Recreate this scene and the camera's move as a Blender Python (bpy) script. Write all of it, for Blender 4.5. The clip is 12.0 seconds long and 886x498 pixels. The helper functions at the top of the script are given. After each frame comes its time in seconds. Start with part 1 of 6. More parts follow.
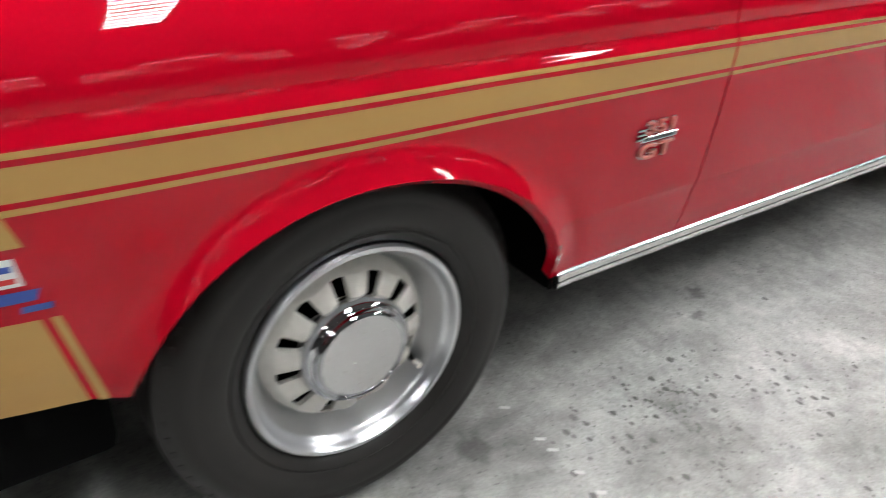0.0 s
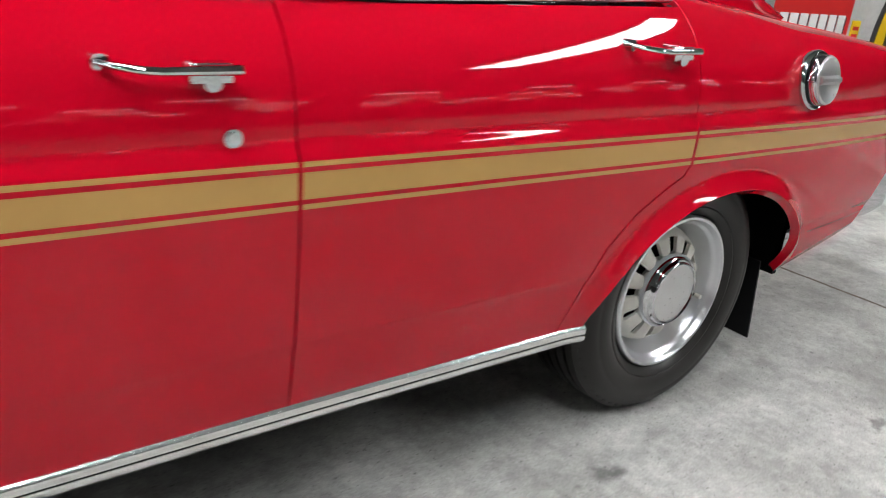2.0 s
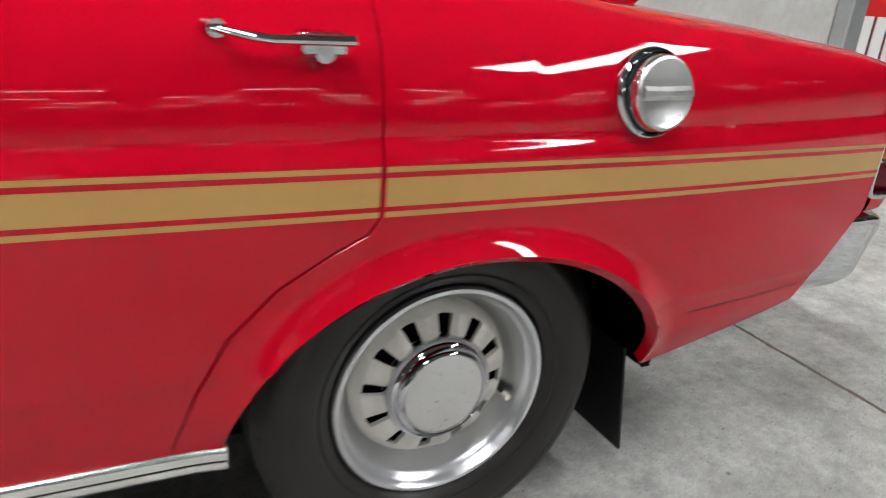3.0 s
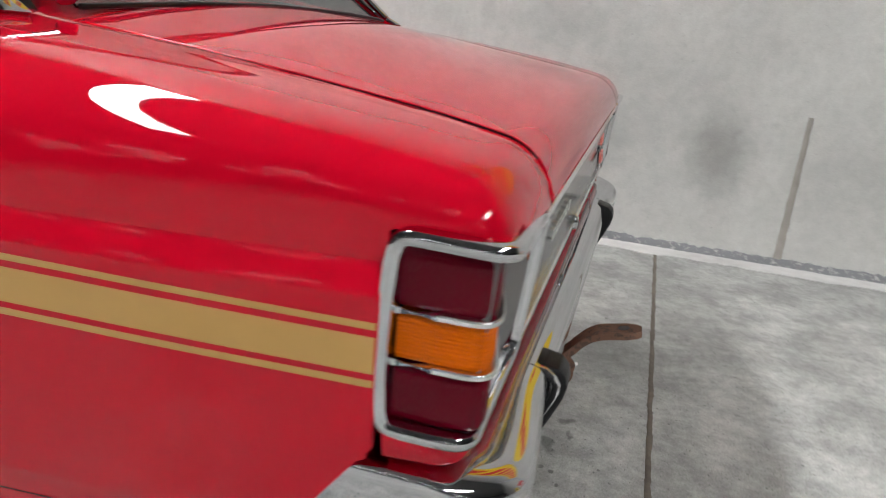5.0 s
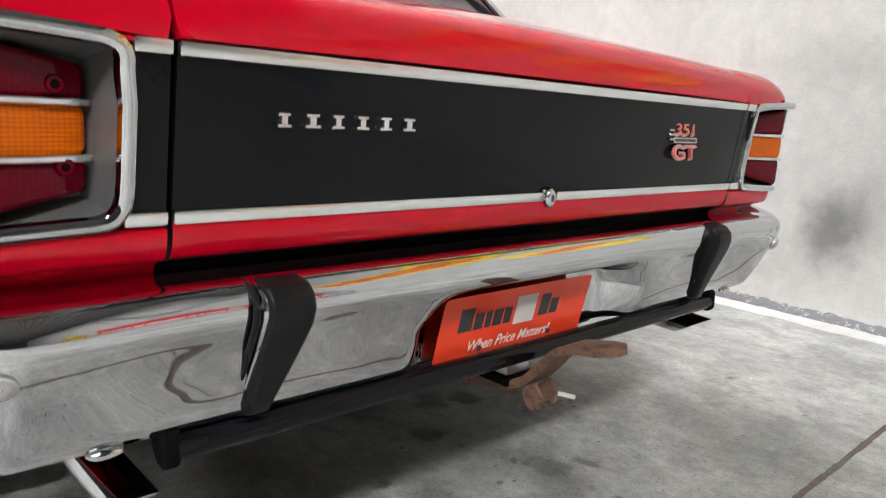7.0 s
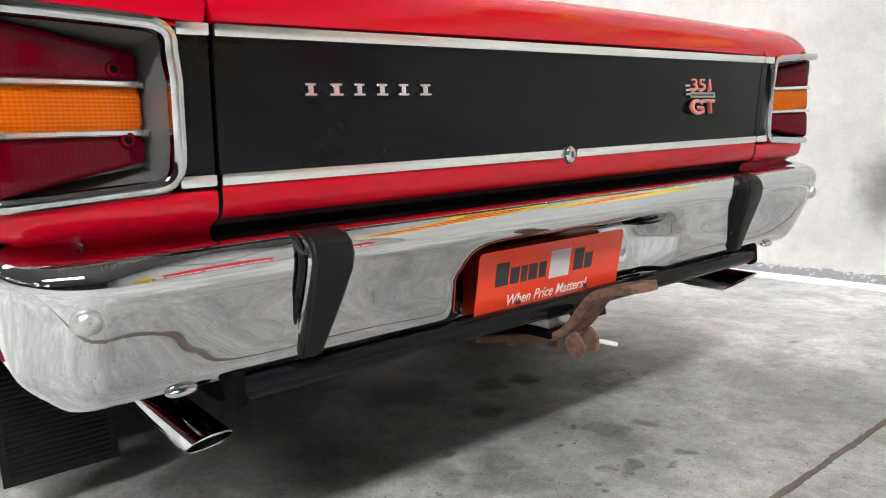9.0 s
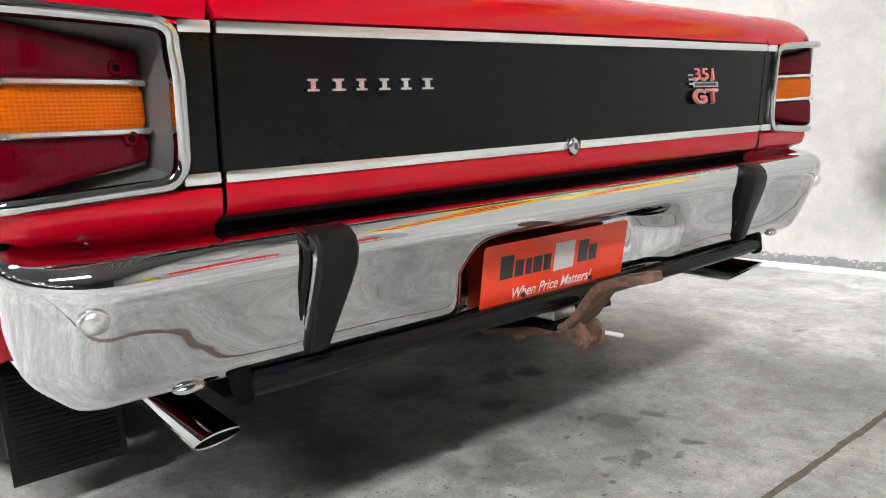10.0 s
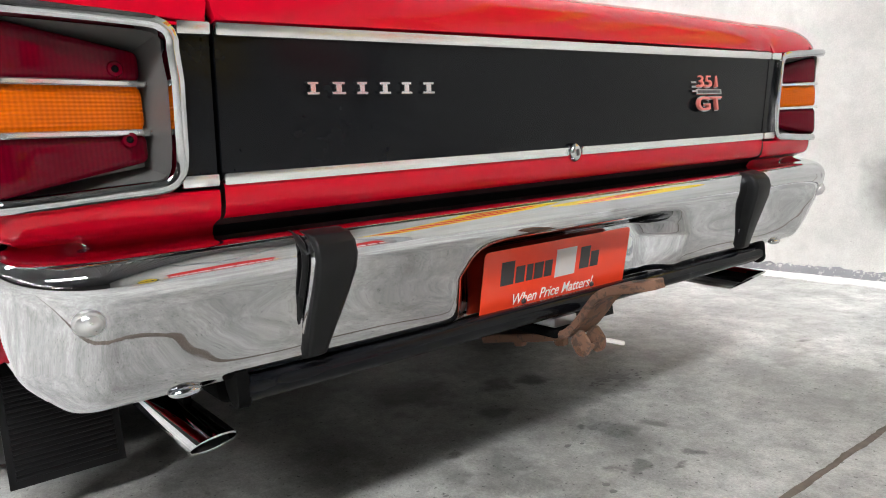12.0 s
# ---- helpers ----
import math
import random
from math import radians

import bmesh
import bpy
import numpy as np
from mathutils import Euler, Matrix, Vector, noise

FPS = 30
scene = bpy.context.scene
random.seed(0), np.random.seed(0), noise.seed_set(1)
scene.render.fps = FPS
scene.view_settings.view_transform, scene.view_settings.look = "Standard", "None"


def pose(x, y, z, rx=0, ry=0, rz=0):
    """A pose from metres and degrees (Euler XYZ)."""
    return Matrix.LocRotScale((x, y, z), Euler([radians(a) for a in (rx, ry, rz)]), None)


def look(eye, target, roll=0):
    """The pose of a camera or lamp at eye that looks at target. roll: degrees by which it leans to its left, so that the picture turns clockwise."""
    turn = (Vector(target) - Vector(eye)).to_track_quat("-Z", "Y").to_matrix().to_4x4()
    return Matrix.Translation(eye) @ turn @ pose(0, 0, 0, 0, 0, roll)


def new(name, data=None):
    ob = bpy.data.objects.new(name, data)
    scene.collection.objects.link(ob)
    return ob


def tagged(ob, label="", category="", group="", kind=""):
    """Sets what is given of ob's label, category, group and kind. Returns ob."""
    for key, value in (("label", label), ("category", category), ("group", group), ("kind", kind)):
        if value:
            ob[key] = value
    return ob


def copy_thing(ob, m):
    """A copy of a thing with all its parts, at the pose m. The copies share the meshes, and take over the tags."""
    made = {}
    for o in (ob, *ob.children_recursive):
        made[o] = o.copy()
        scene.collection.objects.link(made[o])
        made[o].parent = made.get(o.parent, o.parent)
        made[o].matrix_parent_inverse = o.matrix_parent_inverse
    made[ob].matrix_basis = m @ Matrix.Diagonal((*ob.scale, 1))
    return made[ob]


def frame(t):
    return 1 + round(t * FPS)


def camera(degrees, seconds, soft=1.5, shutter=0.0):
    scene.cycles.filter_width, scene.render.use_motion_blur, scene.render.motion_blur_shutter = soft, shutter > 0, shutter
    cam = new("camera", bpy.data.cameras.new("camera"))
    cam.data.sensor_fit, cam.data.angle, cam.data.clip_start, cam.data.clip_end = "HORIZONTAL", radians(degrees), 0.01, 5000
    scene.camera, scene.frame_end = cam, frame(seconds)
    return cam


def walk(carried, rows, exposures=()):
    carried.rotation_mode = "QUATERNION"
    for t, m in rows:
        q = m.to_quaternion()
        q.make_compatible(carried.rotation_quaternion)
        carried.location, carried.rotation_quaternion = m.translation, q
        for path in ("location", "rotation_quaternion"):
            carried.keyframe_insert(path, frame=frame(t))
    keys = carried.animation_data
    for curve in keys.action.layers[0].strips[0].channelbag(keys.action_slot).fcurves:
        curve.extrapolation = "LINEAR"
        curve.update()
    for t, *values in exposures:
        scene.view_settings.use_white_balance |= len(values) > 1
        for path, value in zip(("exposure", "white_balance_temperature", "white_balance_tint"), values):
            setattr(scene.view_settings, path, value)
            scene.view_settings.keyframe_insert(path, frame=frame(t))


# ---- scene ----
cam = camera(63.0, 12.0, soft=1.0, shutter=0.3)
PATH = [
    (0, (-0.467, -0.738, 1.068), (0.587, 0.638, 0.069), 3.5),
    (0.5, (-0.068, -0.854, 1.052), (1.048, 0.544, 0.159), 2.5),
    (1, (0.398, -0.885, 1.05), (1.593, 0.493, 0.229), 3.9),
    (1.5, (0.881, -0.891, 1.053), (2.092, 0.506, 0.292), 5.0),
    (2, (1.374, -0.883, 1.029), (2.506, 0.597, 0.305), 4.8),
    (2.5, (1.847, -0.895, 1.023), (2.85, 0.672, 0.288), 4.7),
    (3, (2.309, -0.86, 1.009), (3.179, 0.786, 0.279), 4.7),
    (3.5, (2.788, -0.839, 1.02), (3.449, 0.904, 0.296), 5.2),
    (5.3, (4.199, -0.451, 1.021), (3.473, 1.319, 0.439), 5.8),
    (5.5, (4.324, -0.375, 1.011), (3.442, 1.331, 0.454), 6.1),
    (6, (4.531, -0.183, 0.983), (3.313, 1.318, 0.47), 5.7),
    (6.5, (4.626, -0.038, 0.902), (3.251, 1.34, 0.442), 4.6),
    (7, (4.634, -0.009, 0.768), (3.21, 1.341, 0.383), 3.7),
    (7.5, (4.68, -0.005, 0.692), (3.186, 1.283, 0.359), 2.0),
    (9.5, (4.749, -0.044, 0.666), (3.192, 1.175, 0.363), -3.7),
    (10, (4.747, -0.039, 0.667), (3.188, 1.174, 0.356), -3.9),
    (10.5, (4.745, -0.036, 0.661), (3.18, 1.173, 0.359), -4.0),
    (11, (4.747, -0.033, 0.663), (3.179, 1.172, 0.365), -3.9),
    (11.5, (4.745, -0.033, 0.661), (3.177, 1.175, 0.374), -3.8),
    (12, (4.746, -0.031, 0.661), (3.178, 1.177, 0.373), -3.5),
]
walk(cam, [(t, look(eye, target, roll)) for t, eye, target, roll in PATH], exposures=[(0, -1.14), (2.0, -1.10), (3.5, -1.08), (5.5, -1.08), (6.5, -0.64), (9.0, -0.16), (12, -0.16)])

# ---- light ----
world = bpy.data.worlds.new("world")
scene.world = world
world.use_nodes = True
world.node_tree.nodes["Background"].inputs[0].default_value = (0.8, 0.85, 0.9, 1)
world.node_tree.nodes["Background"].inputs[1].default_value = 0.05


# ---- materials ----
def nodes_of(m):
    m.use_nodes = True
    nt = m.node_tree
    return nt, nt.nodes["Principled BSDF"]


def plain(name, color, rough=0.5, metal=0.0, coat=0.0, vary=0.12, scale=40.0, bump=0.0, bump_scale=200.0, rough_vary=0.1, spec=0.5):
    """A surface with two scales of colour and gloss variation and a fine relief."""
    m = bpy.data.materials.new(name)
    nt, p = nodes_of(m)
    tc = nt.nodes.new("ShaderNodeTexCoord")
    big = nt.nodes.new("ShaderNodeTexNoise")
    big.inputs["Scale"].default_value = scale * 0.12
    big.inputs["Detail"].default_value = 3
    small = nt.nodes.new("ShaderNodeTexNoise")
    small.inputs["Scale"].default_value = scale
    small.inputs["Detail"].default_value = 4
    for n in (big, small):
        nt.links.new(tc.outputs["Object"], n.inputs["Vector"])
    add = nt.nodes.new("ShaderNodeMath")
    add.operation = "ADD"
    nt.links.new(big.outputs[0], add.inputs[0])
    nt.links.new(small.outputs[0], add.inputs[1])
    ramp = nt.nodes.new("ShaderNodeMapRange")
    ramp.inputs[1].default_value, ramp.inputs[2].default_value = 0.6, 1.4
    ramp.inputs[3].default_value, ramp.inputs[4].default_value = 1 - vary, 1 + vary
    nt.links.new(add.outputs[0], ramp.inputs[0])
    mul = nt.nodes.new("ShaderNodeVectorMath")
    mul.operation = "SCALE"
    mul.inputs[0].default_value = color
    nt.links.new(ramp.outputs[0], mul.inputs["Scale"])
    nt.links.new(mul.outputs[0], p.inputs["Base Color"])
    rr = nt.nodes.new("ShaderNodeMapRange")
    rr.inputs[1].default_value, rr.inputs[2].default_value = 0.3, 0.7
    rr.inputs[3].default_value, rr.inputs[4].default_value = max(0.0, rough - rough_vary * rough), rough + rough_vary * rough
    nt.links.new(small.outputs[0], rr.inputs[0])
    nt.links.new(rr.outputs[0], p.inputs["Roughness"])
    p.inputs["Metallic"].default_value = metal
    p.inputs["Coat Weight"].default_value = coat
    p.inputs["Coat Roughness"].default_value = 0.012
    p.inputs["Coat IOR"].default_value = 1.38
    p.inputs["Specular IOR Level"].default_value = spec
    if bump:
        fine = nt.nodes.new("ShaderNodeTexNoise")
        fine.inputs["Scale"].default_value = bump_scale
        fine.inputs["Detail"].default_value = 3
        nt.links.new(tc.outputs["Object"], fine.inputs["Vector"])
        b = nt.nodes.new("ShaderNodeBump")
        b.inputs["Strength"].default_value = bump
        b.inputs["Distance"].default_value = 0.002
        nt.links.new(fine.outputs[0], b.inputs["Height"])
        nt.links.new(b.outputs[0], p.inputs["Normal"])
    return m


def glow(name, color, strength):
    m = bpy.data.materials.new(name)
    nt, p = nodes_of(m)
    p.inputs["Base Color"].default_value = (*color, 1)
    p.inputs["Emission Color"].default_value = (*color, 1)
    p.inputs["Emission Strength"].default_value = strength
    return m


def clear(name, color, rough=0.02, ior=1.45, weight=1.0):
    m = bpy.data.materials.new(name)
    nt, p = nodes_of(m)
    p.inputs["Base Color"].default_value = (*color, 1)
    p.inputs["Transmission Weight"].default_value = weight
    p.inputs["Roughness"].default_value = rough
    p.inputs["IOR"].default_value = ior
    return m


RED = plain("red_paint", (0.43, 0.0016, 0.013), 0.4, 0.0, 1.0, vary=0.03, scale=12, rough_vary=0.05, spec=0.0)
GOLD = plain("gold_stripe", (0.47, 0.272, 0.080), 0.40, 0.35, 0.35, vary=0.04, scale=60, rough_vary=0.1)
BLACK_PAINT = plain("satin_black_paint", (0.0040, 0.0044, 0.0056), 0.11, 0.0, 0.0, vary=0.15, scale=30, spec=0.17)
CHROME = plain("chrome", (0.555, 0.56, 0.575), 0.03, 1.0, vary=0.03, scale=25, rough_vary=0.5)
BRIGHT = plain("anodised_bright_strip", (0.80, 0.80, 0.79), 0.24, 1.0, vary=0.01, scale=30, rough_vary=0.04)
ALLOY = plain("polished_steel_rim", (0.66, 0.67, 0.69), 0.30, 1.0, vary=0.02, scale=15, rough_vary=0.08)
SATIN = plain("brushed_cap_metal", (0.62, 0.62, 0.62), 0.34, 1.0, vary=0.05, scale=140, rough_vary=0.2)
CREAM = plain("argent_wheel_centre", (0.62, 0.60, 0.55), 0.42, 0.1, vary=0.10, scale=60, bump=0.03)
RUBBER = plain("tyre_rubber", (0.0125, 0.0112, 0.0102), 0.44, vary=0.4, scale=18, bump=0.10, bump_scale=260, spec=0.32)
PAD = plain("moulded_black_rubber", (0.006, 0.006, 0.0065), 0.42, vary=0.2, scale=30, bump=0.05, bump_scale=500, spec=0.2)
DARK = plain("black_underbody", (0.003, 0.003, 0.003), 0.75, vary=0.4, scale=15, bump=0.15, bump_scale=80, spec=0.04)
GAP = plain("dark_shut_gap", (0.020, 0.004, 0.004), 0.8, vary=0.1)
GREY = plain("grey_lamp_recess", (0.165, 0.163, 0.158), 0.38, 0.6, vary=0.06, scale=60, bump=0.03)
PLATE = plain("orange_red_plate", (0.80, 0.055, 0.018), 0.38, vary=0.03, scale=20, coat=0.2)
INK = plain("dark_grey_print", (0.035, 0.033, 0.035), 0.5, vary=0.05)
WHITE = plain("white_print", (0.80, 0.79, 0.77), 0.5, vary=0.03)
SILVER_INK = plain("silver_print", (0.60, 0.56, 0.55), 0.4, vary=0.05)
BADGE_RED = plain("badge_enamel", (0.58, 0.13, 0.105), 0.35, coat=0.4, vary=0.05)
BLUE = plain("blue_decal", (0.03, 0.07, 0.32), 0.4, vary=0.05)
VINYL = plain("black_vinyl", (0.015, 0.015, 0.016), 0.5, vary=0.2, bump=0.1, bump_scale=300)
STEEL = plain("galvanised_batten", (0.55, 0.56, 0.57), 0.4, 0.8, vary=0.1)
ROOF_SHEET = plain("zinc_roof_sheet", (0.17, 0.173, 0.177), 0.5, 0.2, vary=0.08, scale=6)
TUBE = glow("lit_tube", (1.0, 0.97, 0.93), 75.0)
SKY = glow("translucent_roof_sheet", (0.97, 0.985, 1.0), 142.0)
NEON = glow("pink_neon_tube", (1.0, 0.35, 0.9), 5.0)
GLASS = clear("window_glass", (0.80, 0.86, 0.84), 0.01, 1.45)


def lens(name, color, reed):
    """Coloured plastic: a clear coat over a body that lets some light through."""
    m = bpy.data.materials.new(name)
    nt, p = nodes_of(m)
    p.inputs["Base Color"].default_value = (*color, 1)
    p.inputs["Roughness"].default_value = 0.18
    p.inputs["Transmission Weight"].default_value = 0.0
    p.inputs["IOR"].default_value = 1.49
    p.inputs["Specular IOR Level"].default_value = 0.0
    p.inputs["Coat Weight"].default_value = 0.35
    p.inputs["Coat Roughness"].default_value = 0.06
    tc = nt.nodes.new("ShaderNodeTexCoord")
    w = nt.nodes.new("ShaderNodeTexWave")
    w.bands_direction = "Y"
    w.inputs["Scale"].default_value = 55
    w.inputs["Distortion"].default_value = 0.6
    nt.links.new(tc.outputs["Object"], w.inputs["Vector"])
    tone = nt.nodes.new("ShaderNodeMapRange")
    tone.inputs[3].default_value, tone.inputs[4].default_value = 1 - reed, 1 + 0.6 * reed
    nt.links.new(w.outputs[0], tone.inputs[0])
    shade = nt.nodes.new("ShaderNodeVectorMath")
    shade.operation = "SCALE"
    shade.inputs[0].default_value = color
    nt.links.new(tone.outputs[0], shade.inputs["Scale"])
    nt.links.new(shade.outputs[0], p.inputs["Base Color"])
    b = nt.nodes.new("ShaderNodeBump")
    b.inputs["Strength"].default_value = 0.3 * reed
    b.inputs["Distance"].default_value = 0.002
    nt.links.new(w.outputs[0], b.inputs["Height"])
    nt.links.new(b.outputs[0], p.inputs["Normal"])
    return m


LENS_RED = lens("red_lens", (0.085, 0.0002, 0.006), 0.10)
LENS_AMBER = lens("amber_lens", (0.50, 0.092, 0.0008), 0.12)


# stains with a place of their own, and dark blotches below the car's rear: centre, half sizes, how dark
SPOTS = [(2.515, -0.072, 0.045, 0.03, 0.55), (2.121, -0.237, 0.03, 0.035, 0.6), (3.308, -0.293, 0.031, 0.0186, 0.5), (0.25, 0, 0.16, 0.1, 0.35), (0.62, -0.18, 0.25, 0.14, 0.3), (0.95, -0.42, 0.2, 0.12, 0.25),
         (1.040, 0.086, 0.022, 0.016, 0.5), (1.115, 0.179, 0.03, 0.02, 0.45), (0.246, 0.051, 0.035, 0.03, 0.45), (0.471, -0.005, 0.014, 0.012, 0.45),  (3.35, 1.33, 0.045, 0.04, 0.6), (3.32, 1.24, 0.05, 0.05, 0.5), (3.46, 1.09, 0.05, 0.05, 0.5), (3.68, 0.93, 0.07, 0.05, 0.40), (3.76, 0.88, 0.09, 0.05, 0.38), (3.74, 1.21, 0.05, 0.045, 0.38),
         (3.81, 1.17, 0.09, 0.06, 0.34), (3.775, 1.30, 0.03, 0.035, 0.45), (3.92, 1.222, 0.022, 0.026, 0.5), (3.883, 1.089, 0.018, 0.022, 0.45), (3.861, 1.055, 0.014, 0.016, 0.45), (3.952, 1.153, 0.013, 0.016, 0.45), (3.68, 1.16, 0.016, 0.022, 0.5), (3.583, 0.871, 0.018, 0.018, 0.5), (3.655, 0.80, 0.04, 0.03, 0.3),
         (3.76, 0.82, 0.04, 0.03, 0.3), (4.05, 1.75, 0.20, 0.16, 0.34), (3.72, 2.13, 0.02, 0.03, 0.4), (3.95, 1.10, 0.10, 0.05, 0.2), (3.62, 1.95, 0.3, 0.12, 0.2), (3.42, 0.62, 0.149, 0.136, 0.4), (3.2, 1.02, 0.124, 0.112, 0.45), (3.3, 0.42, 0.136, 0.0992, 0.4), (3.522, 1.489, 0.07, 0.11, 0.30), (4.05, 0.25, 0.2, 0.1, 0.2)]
SMOKE = [(3.60, 0.385, 0.12, 0.13, 0.62), (4.36, 0.50, 0.14, 0.17, 0.40), (3.74, 0.49, 0.14, 0.14, 0.22), (3.53, 1.04, 0.22, 0.12, 0.16), (3.52, 0.20, 0.28, 0.12, 0.14), (3.95, 0.8, 0.5, 0.3, 0.10), (4.9, 0.5, 0.3, 0.3, 0.12), (3.15, 1.07, 0.03, 0.06, 0.12)]


def concrete(name, base, wall, stains=()):
    """Trowelled concrete: cloudy tone, dark blotches, scuffs and pinholes."""
    m = bpy.data.materials.new(name)
    nt, p = nodes_of(m)
    L = nt.links.new
    tc = nt.nodes.new("ShaderNodeTexCoord")

    def noise_node(scale, detail, rough, stretch=None):
        n = nt.nodes.new("ShaderNodeTexNoise")
        n.inputs["Scale"].default_value, n.inputs["Detail"].default_value, n.inputs["Roughness"].default_value = scale, detail, rough
        if stretch:
            mp = nt.nodes.new("ShaderNodeMapping")
            mp.inputs["Scale"].default_value = stretch
            L(tc.outputs["Object"], mp.inputs[0])
            L(mp.outputs[0], n.inputs["Vector"])
        else:
            L(tc.outputs["Object"], n.inputs["Vector"])
        return n.outputs[0]

    def ranged(v, a, b, c, d):
        r = nt.nodes.new("ShaderNodeMapRange")
        r.interpolation_type = "SMOOTHSTEP"
        for i, q in enumerate((a, b, c, d)):
            r.inputs[i + 1].default_value = q
        L(v, r.inputs[0])
        return r.outputs[0]

    def times(a, b):
        n = nt.nodes.new("ShaderNodeMath")
        n.operation = "MULTIPLY"
        L(a, n.inputs[0])
        L(b, n.inputs[1])
        return n.outputs[0]

    cloud = ranged(noise_node(1.3, 6, 0.62), 0.34, 0.66, 0.76 if not wall else 0.90, 1.06 if not wall else 1.04)
    mottled = ranged(noise_node(7.0 if not wall else 15.0, 8, 0.74), 0.32, 0.68, 0.74 if not wall else 0.92, 1.09 if not wall else 1.04)
    smear = ranged(noise_node(3.3, 7, 0.7), 0.36, 0.64, 0.80 if not wall else 0.95, 1.08 if not wall else 1.02)
    blotch = ranged(noise_node(4.2, 5, 0.6), 0.64, 0.76, 1.0, 0.80 if not wall else 0.86)
    grit = ranged(noise_node(170.0, 5, 0.75), 0.3, 0.7, 0.80 if not wall else 0.90, 1.14 if not wall else 1.06)
    speck = ranged(noise_node(55.0, 2, 0.5), 0.71, 0.76, 1.0, 0.62 if not wall else 0.8)
    pale = ranged(noise_node(24.0, 3, 0.55), 0.72, 0.80, 1.0, 1.22 if not wall else 1.06)
    v = times(times(times(times(cloud, smear), mottled), times(blotch, grit)), times(speck, pale))
    if not wall:
        drips = ranged(noise_node(9.0, 5, 0.6), 0.66, 0.72, 1.0, 0.78)
        dots = ranged(noise_node(95.0, 2, 0.5), 0.66, 0.71, 1.0, 0.45)
        smudge = ranged(noise_node(30.0, 6, 0.75), 0.35, 0.65, 0.86, 1.08)
        v = times(v, smudge)
        v = times(v, times(drips, dots))
    if stains:
        # ragged edges: the place is shaken by a noise before its distance is taken
        shake = nt.nodes.new("ShaderNodeTexNoise")
        shake.inputs["Scale"].default_value, shake.inputs["Detail"].default_value = 14.0, 4
        L(tc.outputs["Object"], shake.inputs["Vector"])
        sub = nt.nodes.new("ShaderNodeVectorMath")
        sub.operation = "SUBTRACT"
        sub.inputs[1].default_value = (0.5, 0.5, 0.5)
        L(shake.outputs["Color"], sub.inputs[0])
        sc2 = nt.nodes.new("ShaderNodeVectorMath")
        sc2.operation = "SCALE"
        sc2.inputs["Scale"].default_value = 0.13
        L(sub.outputs[0], sc2.inputs[0])
        ad = nt.nodes.new("ShaderNodeVectorMath")
        ad.operation = "ADD"
        L(tc.outputs["Object"], ad.inputs[0])
        L(sc2.outputs[0], ad.inputs[1])
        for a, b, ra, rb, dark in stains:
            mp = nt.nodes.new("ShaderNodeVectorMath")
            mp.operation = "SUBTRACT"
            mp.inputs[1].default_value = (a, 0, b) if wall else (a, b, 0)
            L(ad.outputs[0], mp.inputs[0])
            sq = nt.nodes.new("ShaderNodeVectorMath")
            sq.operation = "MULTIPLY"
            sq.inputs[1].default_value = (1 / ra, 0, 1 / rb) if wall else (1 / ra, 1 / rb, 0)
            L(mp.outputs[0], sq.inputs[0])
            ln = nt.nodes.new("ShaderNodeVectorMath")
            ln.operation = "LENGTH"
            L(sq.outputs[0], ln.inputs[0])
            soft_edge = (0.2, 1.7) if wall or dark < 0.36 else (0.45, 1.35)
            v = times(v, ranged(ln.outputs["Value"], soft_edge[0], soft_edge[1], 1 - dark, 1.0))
    sc = nt.nodes.new("ShaderNodeVectorMath")
    sc.operation = "SCALE"
    sc.inputs[0].default_value = base
    L(v, sc.inputs["Scale"])
    L(sc.outputs[0], p.inputs["Base Color"])
    L(ranged(noise_node(2.6, 4, 0.6), 0.3, 0.7, 0.42 if not wall else 0.75, 0.70 if not wall else 0.9), p.inputs["Roughness"])
    p.inputs["Specular IOR Level"].default_value = 0.4 if wall else 0.22
    b = nt.nodes.new("ShaderNodeBump")
    b.inputs["Strength"].default_value = 0.12
    b.inputs["Distance"].default_value = 0.003
    L(noise_node(90.0, 5, 0.7), b.inputs["Height"])
    L(b.outputs[0], p.inputs["Normal"])
    return m


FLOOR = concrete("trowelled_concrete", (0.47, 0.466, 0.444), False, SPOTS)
WALL = concrete("pale_concrete_wall", (0.545, 0.537, 0.51), True, SMOKE)
STAIN = plain("oil_stain", (0.12, 0.117, 0.111), 0.35, vary=0.3, scale=30)
JOINT = plain("filled_floor_joint", (0.13, 0.105, 0.085), 0.8, vary=0.4, scale=50, bump=0.3, bump_scale=90)


def speckled(name, pale, dark, scale, cut):
    """Broken filler: dark crumbs showing through a pale skim."""
    m = plain(name, pale, 0.85, vary=0.2, scale=scale, bump=0.5, bump_scale=90)
    nt, p = nodes_of(m)
    tc = nt.nodes.new("ShaderNodeTexCoord")
    n = nt.nodes.new("ShaderNodeTexNoise")
    n.inputs["Scale"].default_value, n.inputs["Detail"].default_value, n.inputs["Roughness"].default_value = scale, 6, 0.7
    nt.links.new(tc.outputs["Object"], n.inputs["Vector"])
    r = nt.nodes.new("ShaderNodeValToRGB")
    r.color_ramp.elements[0].position, r.color_ramp.elements[1].position = cut, cut + 0.07
    r.color_ramp.elements[0].color, r.color_ramp.elements[1].color = (*dark, 1), (*pale, 1)
    nt.links.new(n.outputs[0], r.inputs[0])
    nt.links.new(r.outputs[0], p.inputs["Base Color"])
    return m


